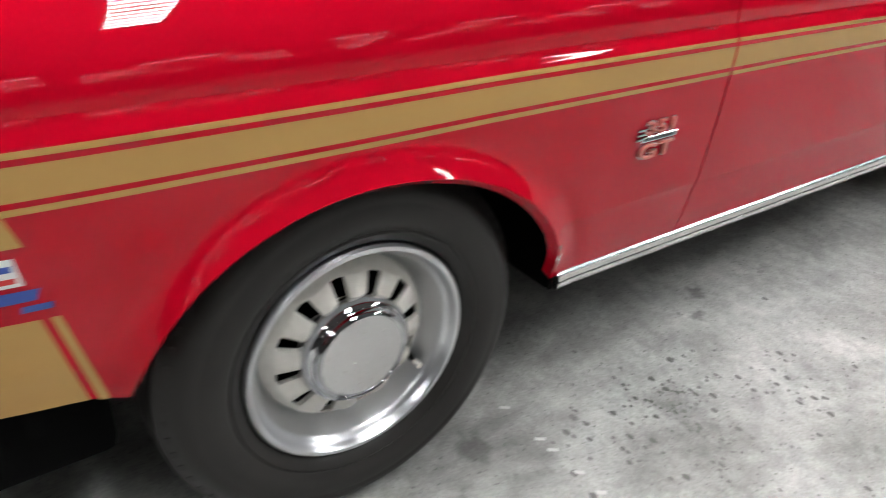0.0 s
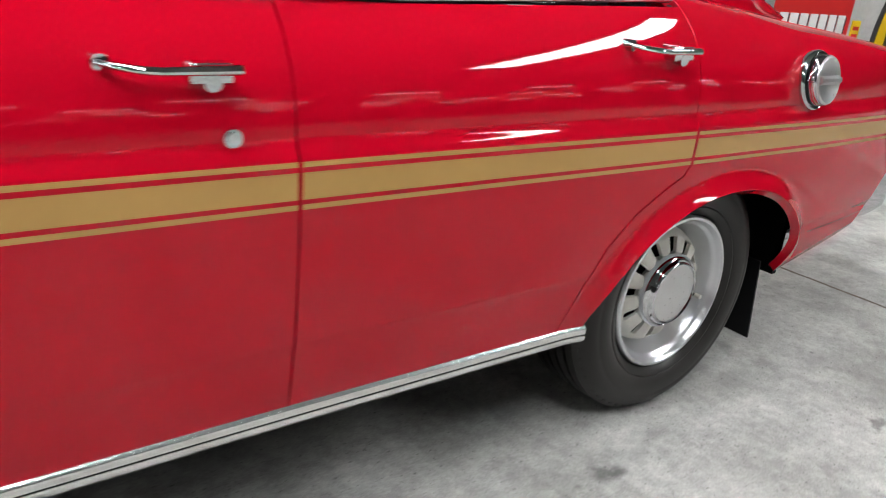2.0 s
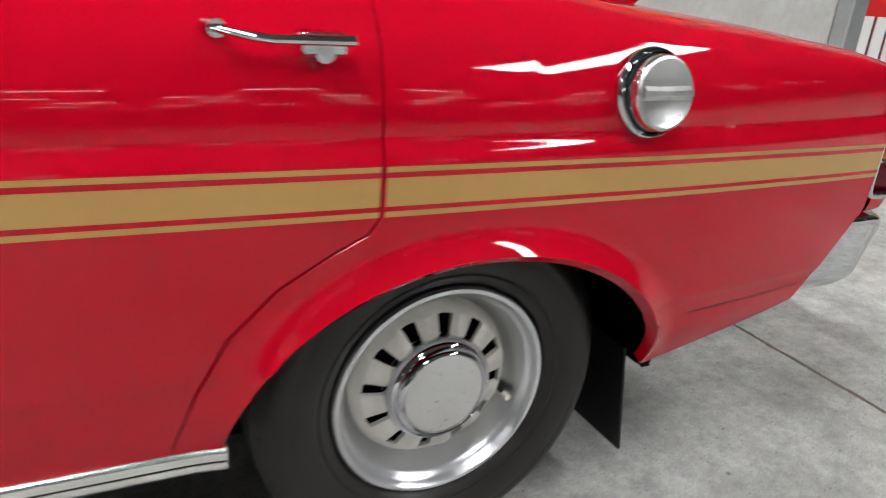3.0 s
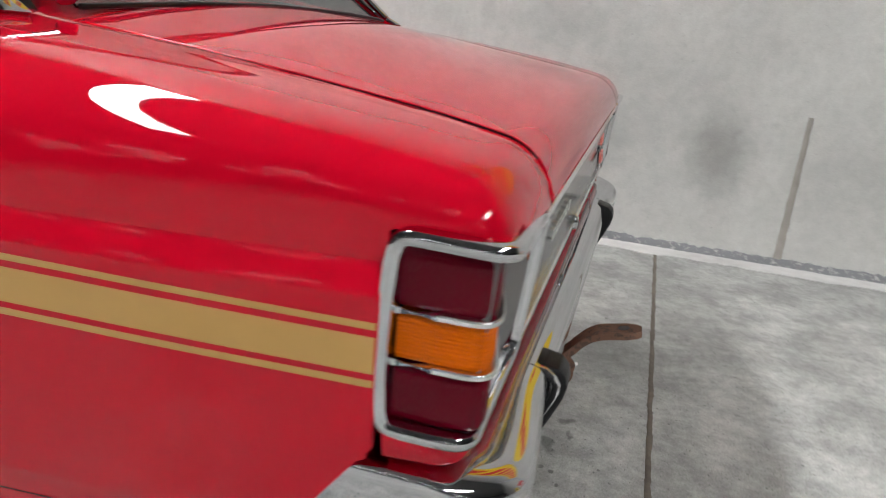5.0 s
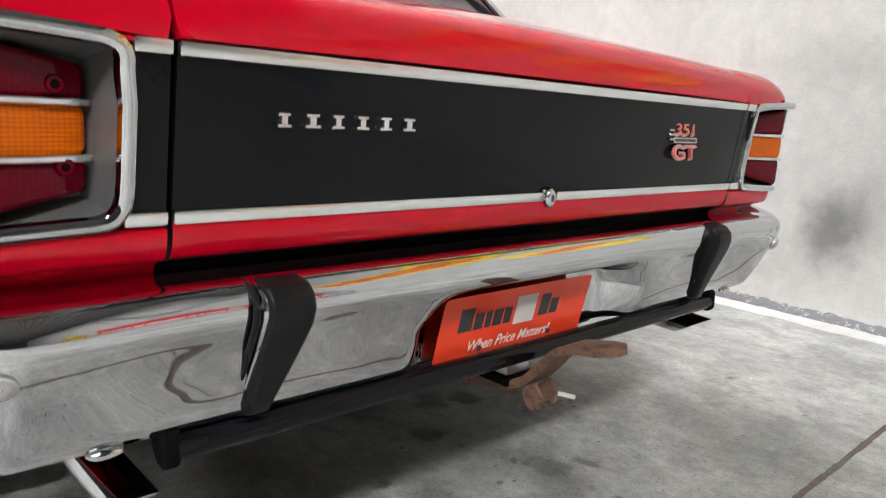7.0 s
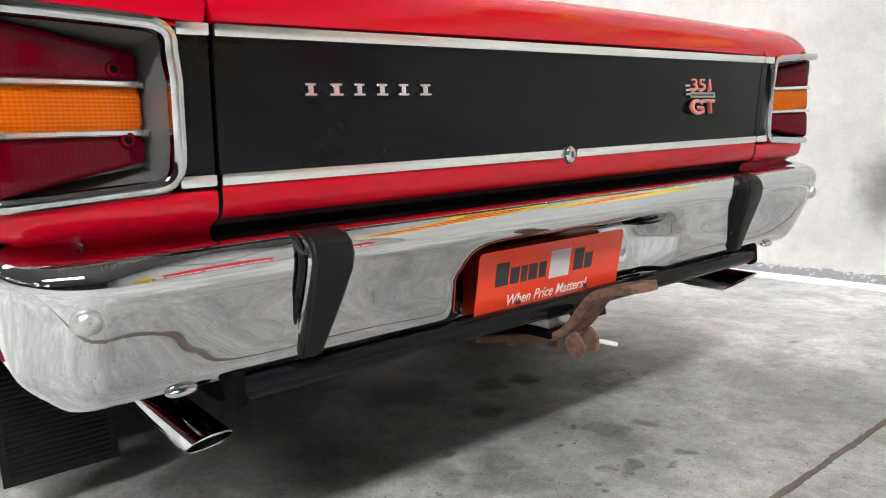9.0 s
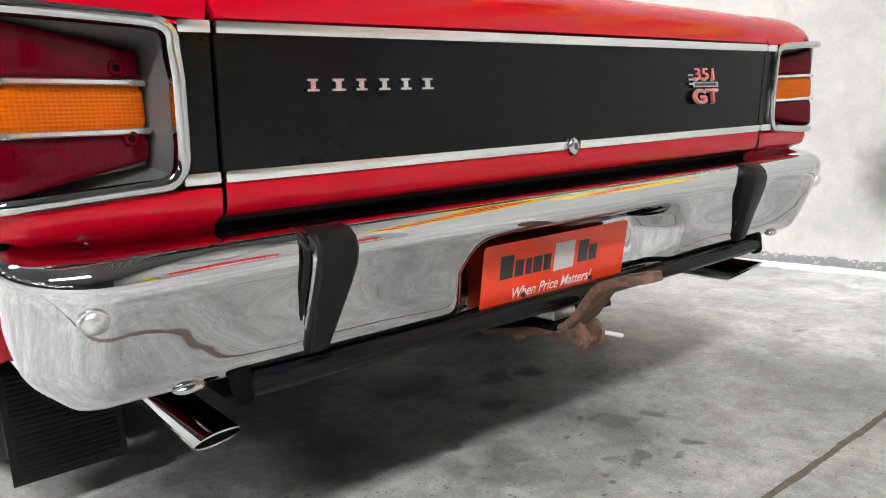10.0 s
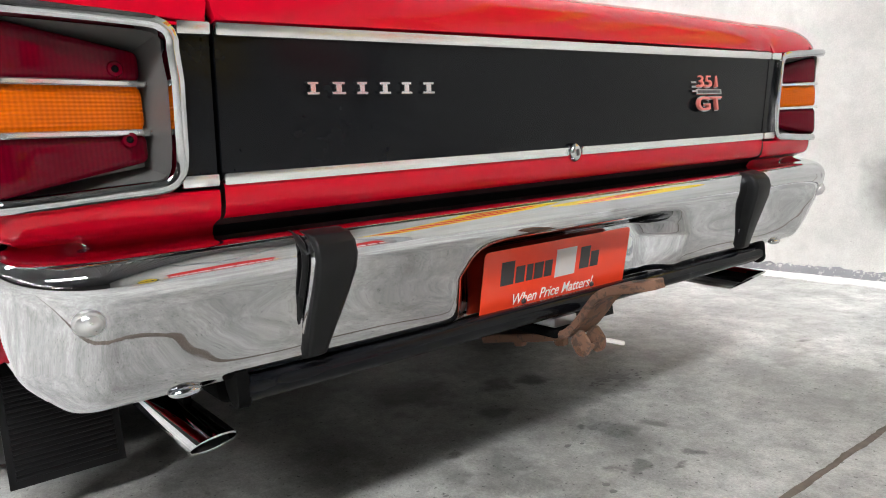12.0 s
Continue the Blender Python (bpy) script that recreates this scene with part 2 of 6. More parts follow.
SEALANT = speckled("grey_base_sealant", (0.36, 0.35, 0.335), (0.17, 0.17, 0.178), 48.0, 0.54)
WALL_JOINT = plain("dusty_wall_joint_filler", (0.30, 0.275, 0.245), 0.85, vary=0.22, scale=18, bump=0.25, bump_scale=70)
RUST = speckled("rusted_steel", (0.150, 0.077, 0.048), (0.070, 0.040, 0.029), 60.0, 0.42)
PALE = plain("bare_floor_edge", (0.53, 0.52, 0.505), 0.6, vary=0.22, scale=14, bump=0.1, bump_scale=120)
SIGN_RED = plain("red_sign_enamel", (0.62, 0.02, 0.02), 0.4, vary=0.04)
SIGN_YELLOW = plain("yellow_sign_enamel", (0.82, 0.55, 0.01), 0.4, vary=0.04)
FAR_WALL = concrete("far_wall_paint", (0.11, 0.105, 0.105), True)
PANEL = plain("pale_board", (0.45, 0.45, 0.46), 0.6, vary=0.08)


# ---- mesh helpers ----
def link(name, me, mat, parent=None, label=""):
    me.materials.append(mat)
    ob = new(name, me)
    if parent is not None:
        ob.parent = parent
    return tagged(ob, label)


def mesh(name, verts, faces, mat, parent=None, label="", smooth=False):
    me = bpy.data.meshes.new(name)
    me.from_pydata([tuple(float(c) for c in v) for v in verts], [], [tuple(int(i) for i in f) for f in faces])
    me.validate()
    if smooth:
        me.polygons.foreach_set("use_smooth", [True] * len(me.polygons))
    return link(name, me, mat, parent, label)


def part(name, bm, mat, parent=None, label="", smooth=True, angle=35):
    bm.normal_update()
    for f in bm.faces:
        f.smooth = smooth
    for e in bm.edges:
        if len(e.link_faces) == 2 and e.calc_face_angle(0) > radians(angle):
            e.smooth = False
    me = bpy.data.meshes.new(name)
    bm.to_mesh(me)
    bm.free()
    return link(name, me, mat, parent, label)


def empty(name, parent=None, at=(0, 0, 0)):
    ob = new(name)
    ob.empty_display_size = 0.1
    ob.location = at
    if parent is not None:
        ob.parent = parent
    return ob


def box(x0, x1, y0, y1, z0, z1, bevel=0.0, seg=2, bm=None):
    bm = bm or bmesh.new()
    r = bmesh.ops.create_cube(bm, size=1.0, matrix=Matrix.LocRotScale(((x0 + x1) / 2, (y0 + y1) / 2, (z0 + z1) / 2), None, (x1 - x0, y1 - y0, z1 - z0)))
    if bevel:
        es = list({e for v in r["verts"] for e in v.link_edges})
        bmesh.ops.bevel(bm, geom=es, offset=bevel, segments=seg, profile=0.6, affect="EDGES")
    return bm


def tube_bm(points, radius, sides=10, closed=False, flat=1.0, bm=None, caps=True):
    """A round bar along points; flat squashes its second axis."""
    bm = bm or bmesh.new()
    pts = [Vector(p) for p in points]
    n = len(pts)
    rings = []
    up = Vector((0, 0, 1))
    for i, p in enumerate(pts):
        a, b = pts[(i - 1) % n if closed else max(i - 1, 0)], pts[(i + 1) % n if closed else min(i + 1, n - 1)]
        d = (b - a).normalized()
        s = d.cross(up if abs(d.z) < 0.9 else Vector((0, 1, 0))).normalized()
        u = s.cross(d)
        r = radius(i / max(1, n - 1)) if callable(radius) else radius
        rings.append([bm.verts.new(p + (s * math.cos(k * math.tau / sides) + u * math.sin(k * math.tau / sides) * flat) * r) for k in range(sides)])
    m = n if closed else n - 1
    for i in range(m):
        A, B = rings[i], rings[(i + 1) % n]
        for k in range(sides):
            bm.faces.new((A[k], A[(k + 1) % sides], B[(k + 1) % sides], B[k]))
    if caps and not closed:
        bm.faces.new(rings[0][::-1])
        bm.faces.new(rings[-1])
    bmesh.ops.recalc_face_normals(bm, faces=bm.faces)
    return bm


def lathe(profile, sides, axis="y", center=(0, 0, 0), bm=None):
    """Profile of (radius, along) turned round an axis through center."""
    bm = bm or bmesh.new()
    rings = []
    for r, a in profile:
        if r < 1e-6:
            q = (0, a, 0) if axis == "y" else (a, 0, 0)
            rings.append([bm.verts.new(Vector(center) + Vector(q))])
            continue
        ring = []
        for k in range(sides):
            c, s = math.cos(k * math.tau / sides) * r, math.sin(k * math.tau / sides) * r
            ring.append(bm.verts.new(Vector(center) + Vector((c, a, s) if axis == "y" else (a, c, s))))
        rings.append(ring)
    for A, B in zip(rings, rings[1:]):
        for k in range(sides):
            q = [A[k % len(A)], A[(k + 1) % len(A)], B[(k + 1) % len(B)], B[k % len(B)]]
            q = list(dict.fromkeys(q))
            if len(q) > 2:
                bm.faces.new(q)
    bmesh.ops.recalc_face_normals(bm, faces=bm.faces)
    return bm


def prism(poly, depth, axis, at, bevel=0.0, bm=None):
    """A flat outline pushed out along an axis: poly in the two other axes, from at to at + depth."""
    bm = bm or bmesh.new()

    def put(a, b, c):
        return {"x": (c, a, b), "y": (a, c, b), "z": (a, b, c)}[axis]

    lo = [bm.verts.new(put(a, b, at)) for a, b in poly]
    hi = [bm.verts.new(put(a, b, at + depth)) for a, b in poly]
    n = len(poly)
    fs = [bm.faces.new(lo), bm.faces.new(hi[::-1])]
    for i in range(n):
        fs.append(bm.faces.new((lo[i], hi[i], hi[(i + 1) % n], lo[(i + 1) % n])))
    bmesh.ops.recalc_face_normals(bm, faces=fs)
    if bevel:
        es = list({e for f in fs[:2] for e in f.edges})
        bmesh.ops.bevel(bm, geom=es, offset=bevel, segments=2, profile=0.6, affect="EDGES")
    return bm


def rounded(points, radius, steps=5):
    """An outline with its corners rounded."""
    out = []
    n = len(points)
    for i in range(n):
        p, a, b = (Vector((*points[j % n], 0)) for j in (i, i - 1, i + 1))
        r = radius if not isinstance(radius, (list, tuple)) else radius[i]
        u, v = (a - p), (b - p)
        r = min(r, u.length * 0.49, v.length * 0.49)
        p0, p1 = p + u.normalized() * r, p + v.normalized() * r
        for k in range(steps + 1):
            t = k / steps
            q = p0 * (1 - t) ** 2 + p * 2 * t * (1 - t) + p1 * t * t
            out.append((q.x, q.y))
    return out


def lettering(text, size, depth, mat, parent, m, name="lettering", shear=0.0, bold=0.0, spacing=1.0, wide=1.0):
    """Built-in font, turned to a mesh; its own x runs along the text."""
    cu = bpy.data.curves.new("text", "FONT")
    cu.body, cu.size, cu.extrude, cu.shear, cu.offset, cu.space_character = text, size, depth, shear, bold, spacing
    cu.align_x, cu.align_y = "CENTER", "CENTER"
    tmp = bpy.data.objects.new("text", cu)
    scene.collection.objects.link(tmp)
    me = bpy.data.meshes.new_from_object(tmp.evaluated_get(bpy.context.evaluated_depsgraph_get()))
    bpy.data.objects.remove(tmp)
    me.transform(m @ Matrix.Diagonal((wide, 1, 1, 1)))
    return link(name, me, mat, parent)


def bar(name, x0, x1, y0, y1, z0, z1, mat, parent, bevel=0.0008):
    return part(name, box(x0, x1, y0, y1, z0, z1, bevel, 1), mat, parent, smooth=False)


# ---- room ----
WALL_Y, ROOM = 3.13, (-13.0, 24.0, -26.0, 5.6)


def slab(name, x0, x1, y0, y1, z0, z1, mat, label, category, kind="structure"):
    return tagged(part(name, box(x0, x1, y0, y1, z0, z1), mat, None, smooth=False), label, category, kind=kind)


# floor slabs with a cut joint between them
JX = 4.145
slab("floor", ROOM[0], JX - 0.006, ROOM[2], WALL_Y, -0.12, 0.0, FLOOR, "grey trowelled concrete floor with oil stains and dark blotches", "floor")
slab("floor_1", JX + 0.006, ROOM[1], ROOM[2], WALL_Y, -0.12, 0.0, FLOOR, "grey trowelled concrete floor slab beyond the cut joint", "floor")
slab("floor_joint", JX - 0.006, JX + 0.006, ROOM[2], WALL_Y, -0.12, -0.003, JOINT, "dirt-filled saw cut in the concrete floor", "joint")


def joint_filler():
    """Ragged dirt that has crept out of the cut on both sides."""
    vs, fs = [], []
    n = 300
    for i in range(n + 1):
        y = -2.0 + (WALL_Y + 2.0 - 0.16) * i / n
        a = 0.0075 + 0.0045 * noise.noise(Vector((y * 13, 4, 0))) + 0.003 * noise.noise(Vector((y * 47, 8, 0)))
        b = 0.0075 + 0.0045 * noise.noise(Vector((y * 11, 14, 0))) + 0.003 * noise.noise(Vector((y * 51, 2, 0)))
        h = 0.0022 + 0.0012 * noise.noise(Vector((y * 30, 1, 5)))
        for x, z in ((JX - a, 0.0004), (JX - a * 0.5, h), (JX + b * 0.5, h * 0.8), (JX + b, 0.0004)):
            vs.append((x, y, z))
    for i in range(n):
        for k in range(3):
            fs.append((i * 4 + k, i * 4 + k + 1, i * 4 + 5 + k, i * 4 + 4 + k))
    return tagged(mesh("floor_joint_dirt", vs, fs, JOINT, smooth=True), "brown crumbling dirt along the floor joint", "joint", kind="structure")


joint_filler()
slab("wall_north", ROOM[0], ROOM[1], WALL_Y, WALL_Y + 0.2, -0.12, 6.2, WALL, "pale rendered concrete wall with smoky stains", "wall")
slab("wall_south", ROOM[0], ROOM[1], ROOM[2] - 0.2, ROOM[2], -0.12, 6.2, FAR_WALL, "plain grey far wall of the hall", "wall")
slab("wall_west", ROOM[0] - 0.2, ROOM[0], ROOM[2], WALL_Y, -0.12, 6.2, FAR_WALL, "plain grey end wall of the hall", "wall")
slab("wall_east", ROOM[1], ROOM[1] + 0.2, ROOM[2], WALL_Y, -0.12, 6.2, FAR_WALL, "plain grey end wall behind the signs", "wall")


def wavy_strip(name, x0, x1, y0, y1, z, mat, label, seed, amp, step=0.03, thick=0.003):
    """A thin uneven strip of filler lying along the wall."""
    vs, fs = [], []
    n = int((x1 - x0) / step)
    for i in range(n + 1):
        x = x0 + (x1 - x0) * i / n
        a = noise.noise(Vector((x * 5, seed, 0))) * amp + noise.noise(Vector((x * 22, seed, 3))) * amp * 0.5
        b = noise.noise(Vector((x * 4, seed + 7, 0))) * amp * 0.3
        for y, zz in ((y0 + a, z), (y0 + a, z + thick), (y1 + b, z + thick), (y1 + b, z)):
            vs.append((x, y, zz))
    for i in range(n):
        for k in range(3):
            fs.append((i * 4 + k, i * 4 + k + 1, i * 4 + 5 + k, i * 4 + 4 + k))
    return tagged(mesh(name, vs, fs, mat), label, "trim", kind="structure")


wavy_strip("trim", 0.0, 9.0, WALL_Y - 0.15, WALL_Y - 0.012, 0.0, PALE, "bare pale strip of floor along the wall", 2, 0.03)


def base_sealant():
    vs, fs = [], []
    n = 420
    for i in range(n + 1):
        x = 0.0 + 9.0 * i / n
        a = 0.012 * noise.noise(Vector((x * 9, 1, 0))) + 0.008 * noise.noise(Vector((x * 40, 5, 0)))
        h = 0.034 + 0.012 * noise.noise(Vector((x * 7, 9, 0))) + 0.012 * noise.noise(Vector((x * 33, 2, 0)))
        for y, z in ((WALL_Y - 0.022 + a, 0.002), (WALL_Y - 0.014 + a * 0.6, 0.012), (WALL_Y - 0.006, h), (WALL_Y + 0.001, h + 0.003)):
            vs.append((x, y, z))
    for i in range(n):
        for k in range(3):
            fs.append((i * 4 + k, i * 4 + k + 1, i * 4 + 5 + k, i * 4 + 4 + k))
    return tagged(mesh("baseboard", vs, fs, SEALANT, smooth=True), "crumbling grey sealant where wall meets floor", "sealant", kind="structure")


base_sealant()


def wall_joint(x0, top):
    """A filled joint between two wall panels, thinning out upwards."""
    vs, fs = [], []
    n = 60
    for i in range(n + 1):
        z = 0.03 + (top - 0.03) * i / n
        a = 0.020 * (1 - 0.45 * i / n) + 0.004 * noise.noise(Vector((z * 18, 4, 0)))
        b = 0.022 * (1 - 0.45 * i / n) + 0.004 * noise.noise(Vector((z * 21, 8, 0)))
        for x, y in ((x0 - a, WALL_Y + 0.0005), (x0 - a * 0.7, WALL_Y - 0.003), (x0 + b * 0.7, WALL_Y - 0.003), (x0 + b, WALL_Y + 0.0005)):
            vs.append((x, y, z))
    for i in range(n):
        for k in range(3):
            fs.append((i * 4 + k, i * 4 + k + 1, i * 4 + 5 + k, i * 4 + 4 + k))
    return tagged(mesh("wall_joint", vs, fs, WALL_JOINT, smooth=True), "brownish filled joint low on the concrete wall", "joint", kind="structure")


wall_joint(4.715, 0.72)

# roof of ribbed sheets, with translucent rows across
CEIL = 5.6


def ribbed(name, x0, x1, y0, y1, mat, label):
    vs, fs = [], []
    n = max(1, int((y1 - y0) / 0.19))
    for i in range(n + 1):
        y = y0 + (y1 - y0) * i / n
        for dy, dz in ((0.0, 0.0), (0.03, 0.03), (0.06, 0.03), (0.09, 0.0)):
            vs += [(x0, min(y + dy, y1), CEIL + dz), (x1, min(y + dy, y1), CEIL + dz)]
    for i in range(len(vs) // 2 - 1):
        fs.append((2 * i, 2 * i + 1, 2 * i + 3, 2 * i + 2))
    return tagged(mesh(name, vs, fs, mat), label, "ceiling", kind="structure")


xe, count = ROOM[0], 0
for k, (sx, SKY_W, SKY_Y) in enumerate(zip((-5.6, 0.5, 8.3), (0.13, 0.29, 0.44), ((-4.4, 2.9), (-4.4, 2.9), (-7.2, -0.8)))):
    ribbed("ceiling" if k == 0 else "ceiling_%d" % k, xe, sx - SKY_W, ROOM[2], WALL_Y + 0.2, ROOF_SHEET, "ribbed zinc roof sheeting of the hall")
    ribbed("ceiling_%d" % (10 + 2 * k), sx - SKY_W, sx + SKY_W, ROOM[2], SKY_Y[0], ROOF_SHEET, "ribbed zinc roof sheeting of the hall")
    ribbed("ceiling_%d" % (11 + 2 * k), sx - SKY_W, sx + SKY_W, SKY_Y[1], WALL_Y + 0.2, ROOF_SHEET, "ribbed zinc roof sheeting of the hall")
    sky = empty("skylight_%d" % (k + 1))
    n = 23
    for i in range(n):
        u, v = SKY_Y[0] + (SKY_Y[1] - SKY_Y[0]) * i / n, SKY_Y[0] + (SKY_Y[1] - SKY_Y[0]) * (i + 1) / n
        part("sheet", box(sx - SKY_W, sx + SKY_W, u + 0.05, v - 0.05, CEIL, CEIL + 0.02), SKY, sky, smooth=False)
        part("purlin", box(sx - SKY_W, sx + SKY_W, u - 0.05, u + 0.05, CEIL - 0.01, CEIL + 0.02), ROOF_SHEET, sky, smooth=False)
    part("purlin", box(sx - SKY_W, sx + SKY_W, SKY_Y[1] - 0.05, SKY_Y[1], CEIL - 0.01, CEIL + 0.02), ROOF_SHEET, sky, smooth=False)
    tagged(sky, "row of bright translucent roof sheets between purlins", "skylight", kind="structure")
    xe = sx + SKY_W
ribbed("ceiling_9", xe, ROOM[1], ROOM[2], WALL_Y + 0.2, ROOF_SHEET, "ribbed zinc roof sheeting of the hall")

# hanging tube lights
lamp = empty("batten_light")
part("housing", box(-0.62, 0.62, -0.04, 0.04, 0.0, 0.05, 0.006, 1), STEEL, lamp)
part("tube", tube_bm([(-0.58, 0, -0.012), (0.58, 0, -0.012)], 0.012, 8), TUBE, lamp, "lit white fluorescent tube")
for sx in (-0.45, 0.45):
    part("hanger", tube_bm([(sx, 0, 0.05), (sx, 0, CEIL - 3.4)], 0.004, 6), STEEL, lamp)
tagged(lamp, "hanging fluorescent batten light with lit tube", "light", "batten lights of the hall")
first = True
for y, z in ((-9.0, 3.4), (-12.2, 3.4), (-15.5, 3.4), (-20.0, 3.4)):
    for k in range(12):
        m = pose(-11.0 + 2.9 * k + (0.9 if int(y) % 2 else 0), y, z)
        if first:
            lamp.matrix_basis, first = m, False
        else:
            copy_thing(lamp, m)

# ---- car body surface ----
YC = 0.935            # centre line of the car
WX, WZ, WR = (0.0, 2.824), 0.328, 0.328   # wheel centres and radius


def table(xs, ys, sigma, lo, hi, step):
    g = np.arange(lo - 4 * sigma, hi + 4 * sigma, step)
    v = np.interp(g, xs, ys)
    # straight continuation at both ends
    v = np.where(g < xs[0], ys[0] + (g - xs[0]) * (ys[1] - ys[0]) / (xs[1] - xs[0]), v)
    v = np.where(g > xs[-1], ys[-1] + (g - xs[-1]) * (ys[-1] - ys[-2]) / (xs[-1] - xs[-2]), v)
    k = np.exp(-0.5 * (np.arange(-3 * sigma, 3 * sigma + step / 2, step) / sigma) ** 2)
    k /= k.sum()
    pad = len(k) // 2
    v = np.convolve(np.pad(v, pad, mode="edge"), k, "valid")
    return g[: len(v)], v


PLAN = table([-0.85, -0.45, 0.0, 0.77, 1.79, 2.3, 2.65, 3.1, 3.5, 3.8, 3.95], [0.13, 0.052, 0.032, 0.022, 0.004, -0.012, -0.022, -0.020, 0.004, 0.040, 0.058], 0.10, -0.9, 4.0, 0.005)
SIDE = table([0.26, 0.31, 0.34, 0.40, 0.462, 0.476, 0.55, 0.62, 0.68, 0.72, 0.764, 0.776, 0.788, 0.800, 0.83],
             [0.066, 0.050, 0.042, 0.029, 0.0195, 0.0150, 0.0085, 0.0035, 0.0006, 0.0, 0.0, 0.0045, 0.0115, 0.0140, 0.0150], 0.0035, 0.2, 0.83, 0.0005)
TOPS = table([-0.85, -0.5, 0.0, 0.77, 1.5, 2.0, 2.4, 2.65, 2.9, 3.14, 3.44, 3.65, 3.75, 3.842, 3.87], [0.90, 0.955, 0.985, 1.005, 1.012, 1.015, 1.028, 1.035, 1.010, 0.975, 0.948, 0.922, 0.909, 0.892, 0.886], 0.05, -0.9, 4.0, 0.005)
W0, TURN, WIDE, TAIL = 0.795, 0.30, 0.20, 3.906
W_FLAT = W0 + TURN


def deck(x):
    """Height of the fender tops and of the boot lid's edge."""
    z = np.interp(x, *TOPS)
    t = np.clip((x - 3.835) / (TAIL - 3.835), 0, 1)
    return z - 0.0715 * (1 - np.sqrt(np.clip(1 - t ** 2.2, 0, 1)))


ARCHES = [(0.0, 0.32, 0.365, 0.405, 0.332), (2.824, 0.32, 0.378, 0.410, 0.302)]


def arch_out(x, z, a):
    """How far outside a wheel opening a place lies."""
    cx, cz, fore, aft, b = a
    rx = (x - cx) / np.where(x < cx, fore, aft)
    rz = np.maximum(z - cz, 0) / b
    return (np.sqrt(rx ** 2 + rz ** 2) - 1) * 0.35


def section(x, w):
    """The body's left surface: x along the car, w up its side and over the shoulder."""
    x, w = np.asarray(x, float), np.asarray(w, float)
    base = np.interp(x, *PLAN)
    low = np.minimum(w, W0)
    y = base + np.interp(low, *SIDE)
    y = y + np.clip((x - 3.0) / 0.5, 0, 1) * np.clip((0.42 - low) / 0.12, 0, 1.5) ** 2 * 0.03
    for a in ARCHES:
        d = np.clip(arch_out(x, low, a), -0.005, None)
        lip = np.clip(1 - d / 0.052, 0, 1.1)
        y = y - 0.024 * lip ** 1.7 * np.clip((low - 0.32) / 0.12, 0, 1)
    y = y + 0.035 * np.clip((x - 3.865) / 0.041, 0, 1) ** 3
    s = np.clip((w - W0) / TURN, 0, 1)
    h = deck(x) - W0
    k = 1 - 0.60 * np.clip((x - 2.9) / 0.80, 0, 1)
    u = np.where(s < 0.5, 0.5 * np.clip(2 * s, 1e-9, 1) ** (1 / k), 1 - 0.5 * np.clip(2 - 2 * s, 1e-9, 1) ** (1 / k))
    th = u * (math.pi / 2)
    z = np.where(w <= W0, w, W0 + h * np.clip(np.sin(th), 1e-9, 1) ** k)
    y = y + np.minimum(WIDE, 0.292 - base - 0.014 - 0.035 * np.clip((x - 3.865) / 0.041, 0, 1) ** 3) * (1 - np.clip(np.cos(th), 1e-9, 1) ** k)
    y = y + np.maximum(w - W_FLAT, 0)
    z = z + np.maximum(w - W_FLAT, 0) * 0.05
    z = z - 0.006 * np.clip((y - 0.245) / 0.05, 0, 1) ** 2 * np.clip((x - 3.1) / 0.1, 0, 1)
    return np.stack([x + 0 * w, y, z], -1)


def seam_c(w):
    return np.interp(w, [0.32, 0.345, 0.385, 0.455, 0.533, 0.60, 0.64, 0.668, 0.69, 0.75, 0.9, 1.2], [2.372, 2.378, 2.390, 2.416, 2.455, 2.520, 2.585, 2.640, 2.655, 2.658, 2.660, 2.645])


def belt(x):
    """How far up the shoulder the doors reach."""
    return W0 + TURN * np.interp(x, [-1, 0.8, 2.0, 2.6, 2.75, 2.95, 3.0], [0.63, 0.63, 0.60, 0.61, 0.63, 0.8, 0.98])


def lower_edge(x):
    return np.interp(x, [-0.9, -0.5, -0.34, -0.30, 0.38, 0.40, 2.48, 2.50, 3.18, 3.25, 3.47, 3.70, 3.92], [0.44, 0.425, 0.412, 0.33, 0.33, 0.345, 0.345, 0.33, 0.318, 0.322, 0.366, 0.414, 0.455])


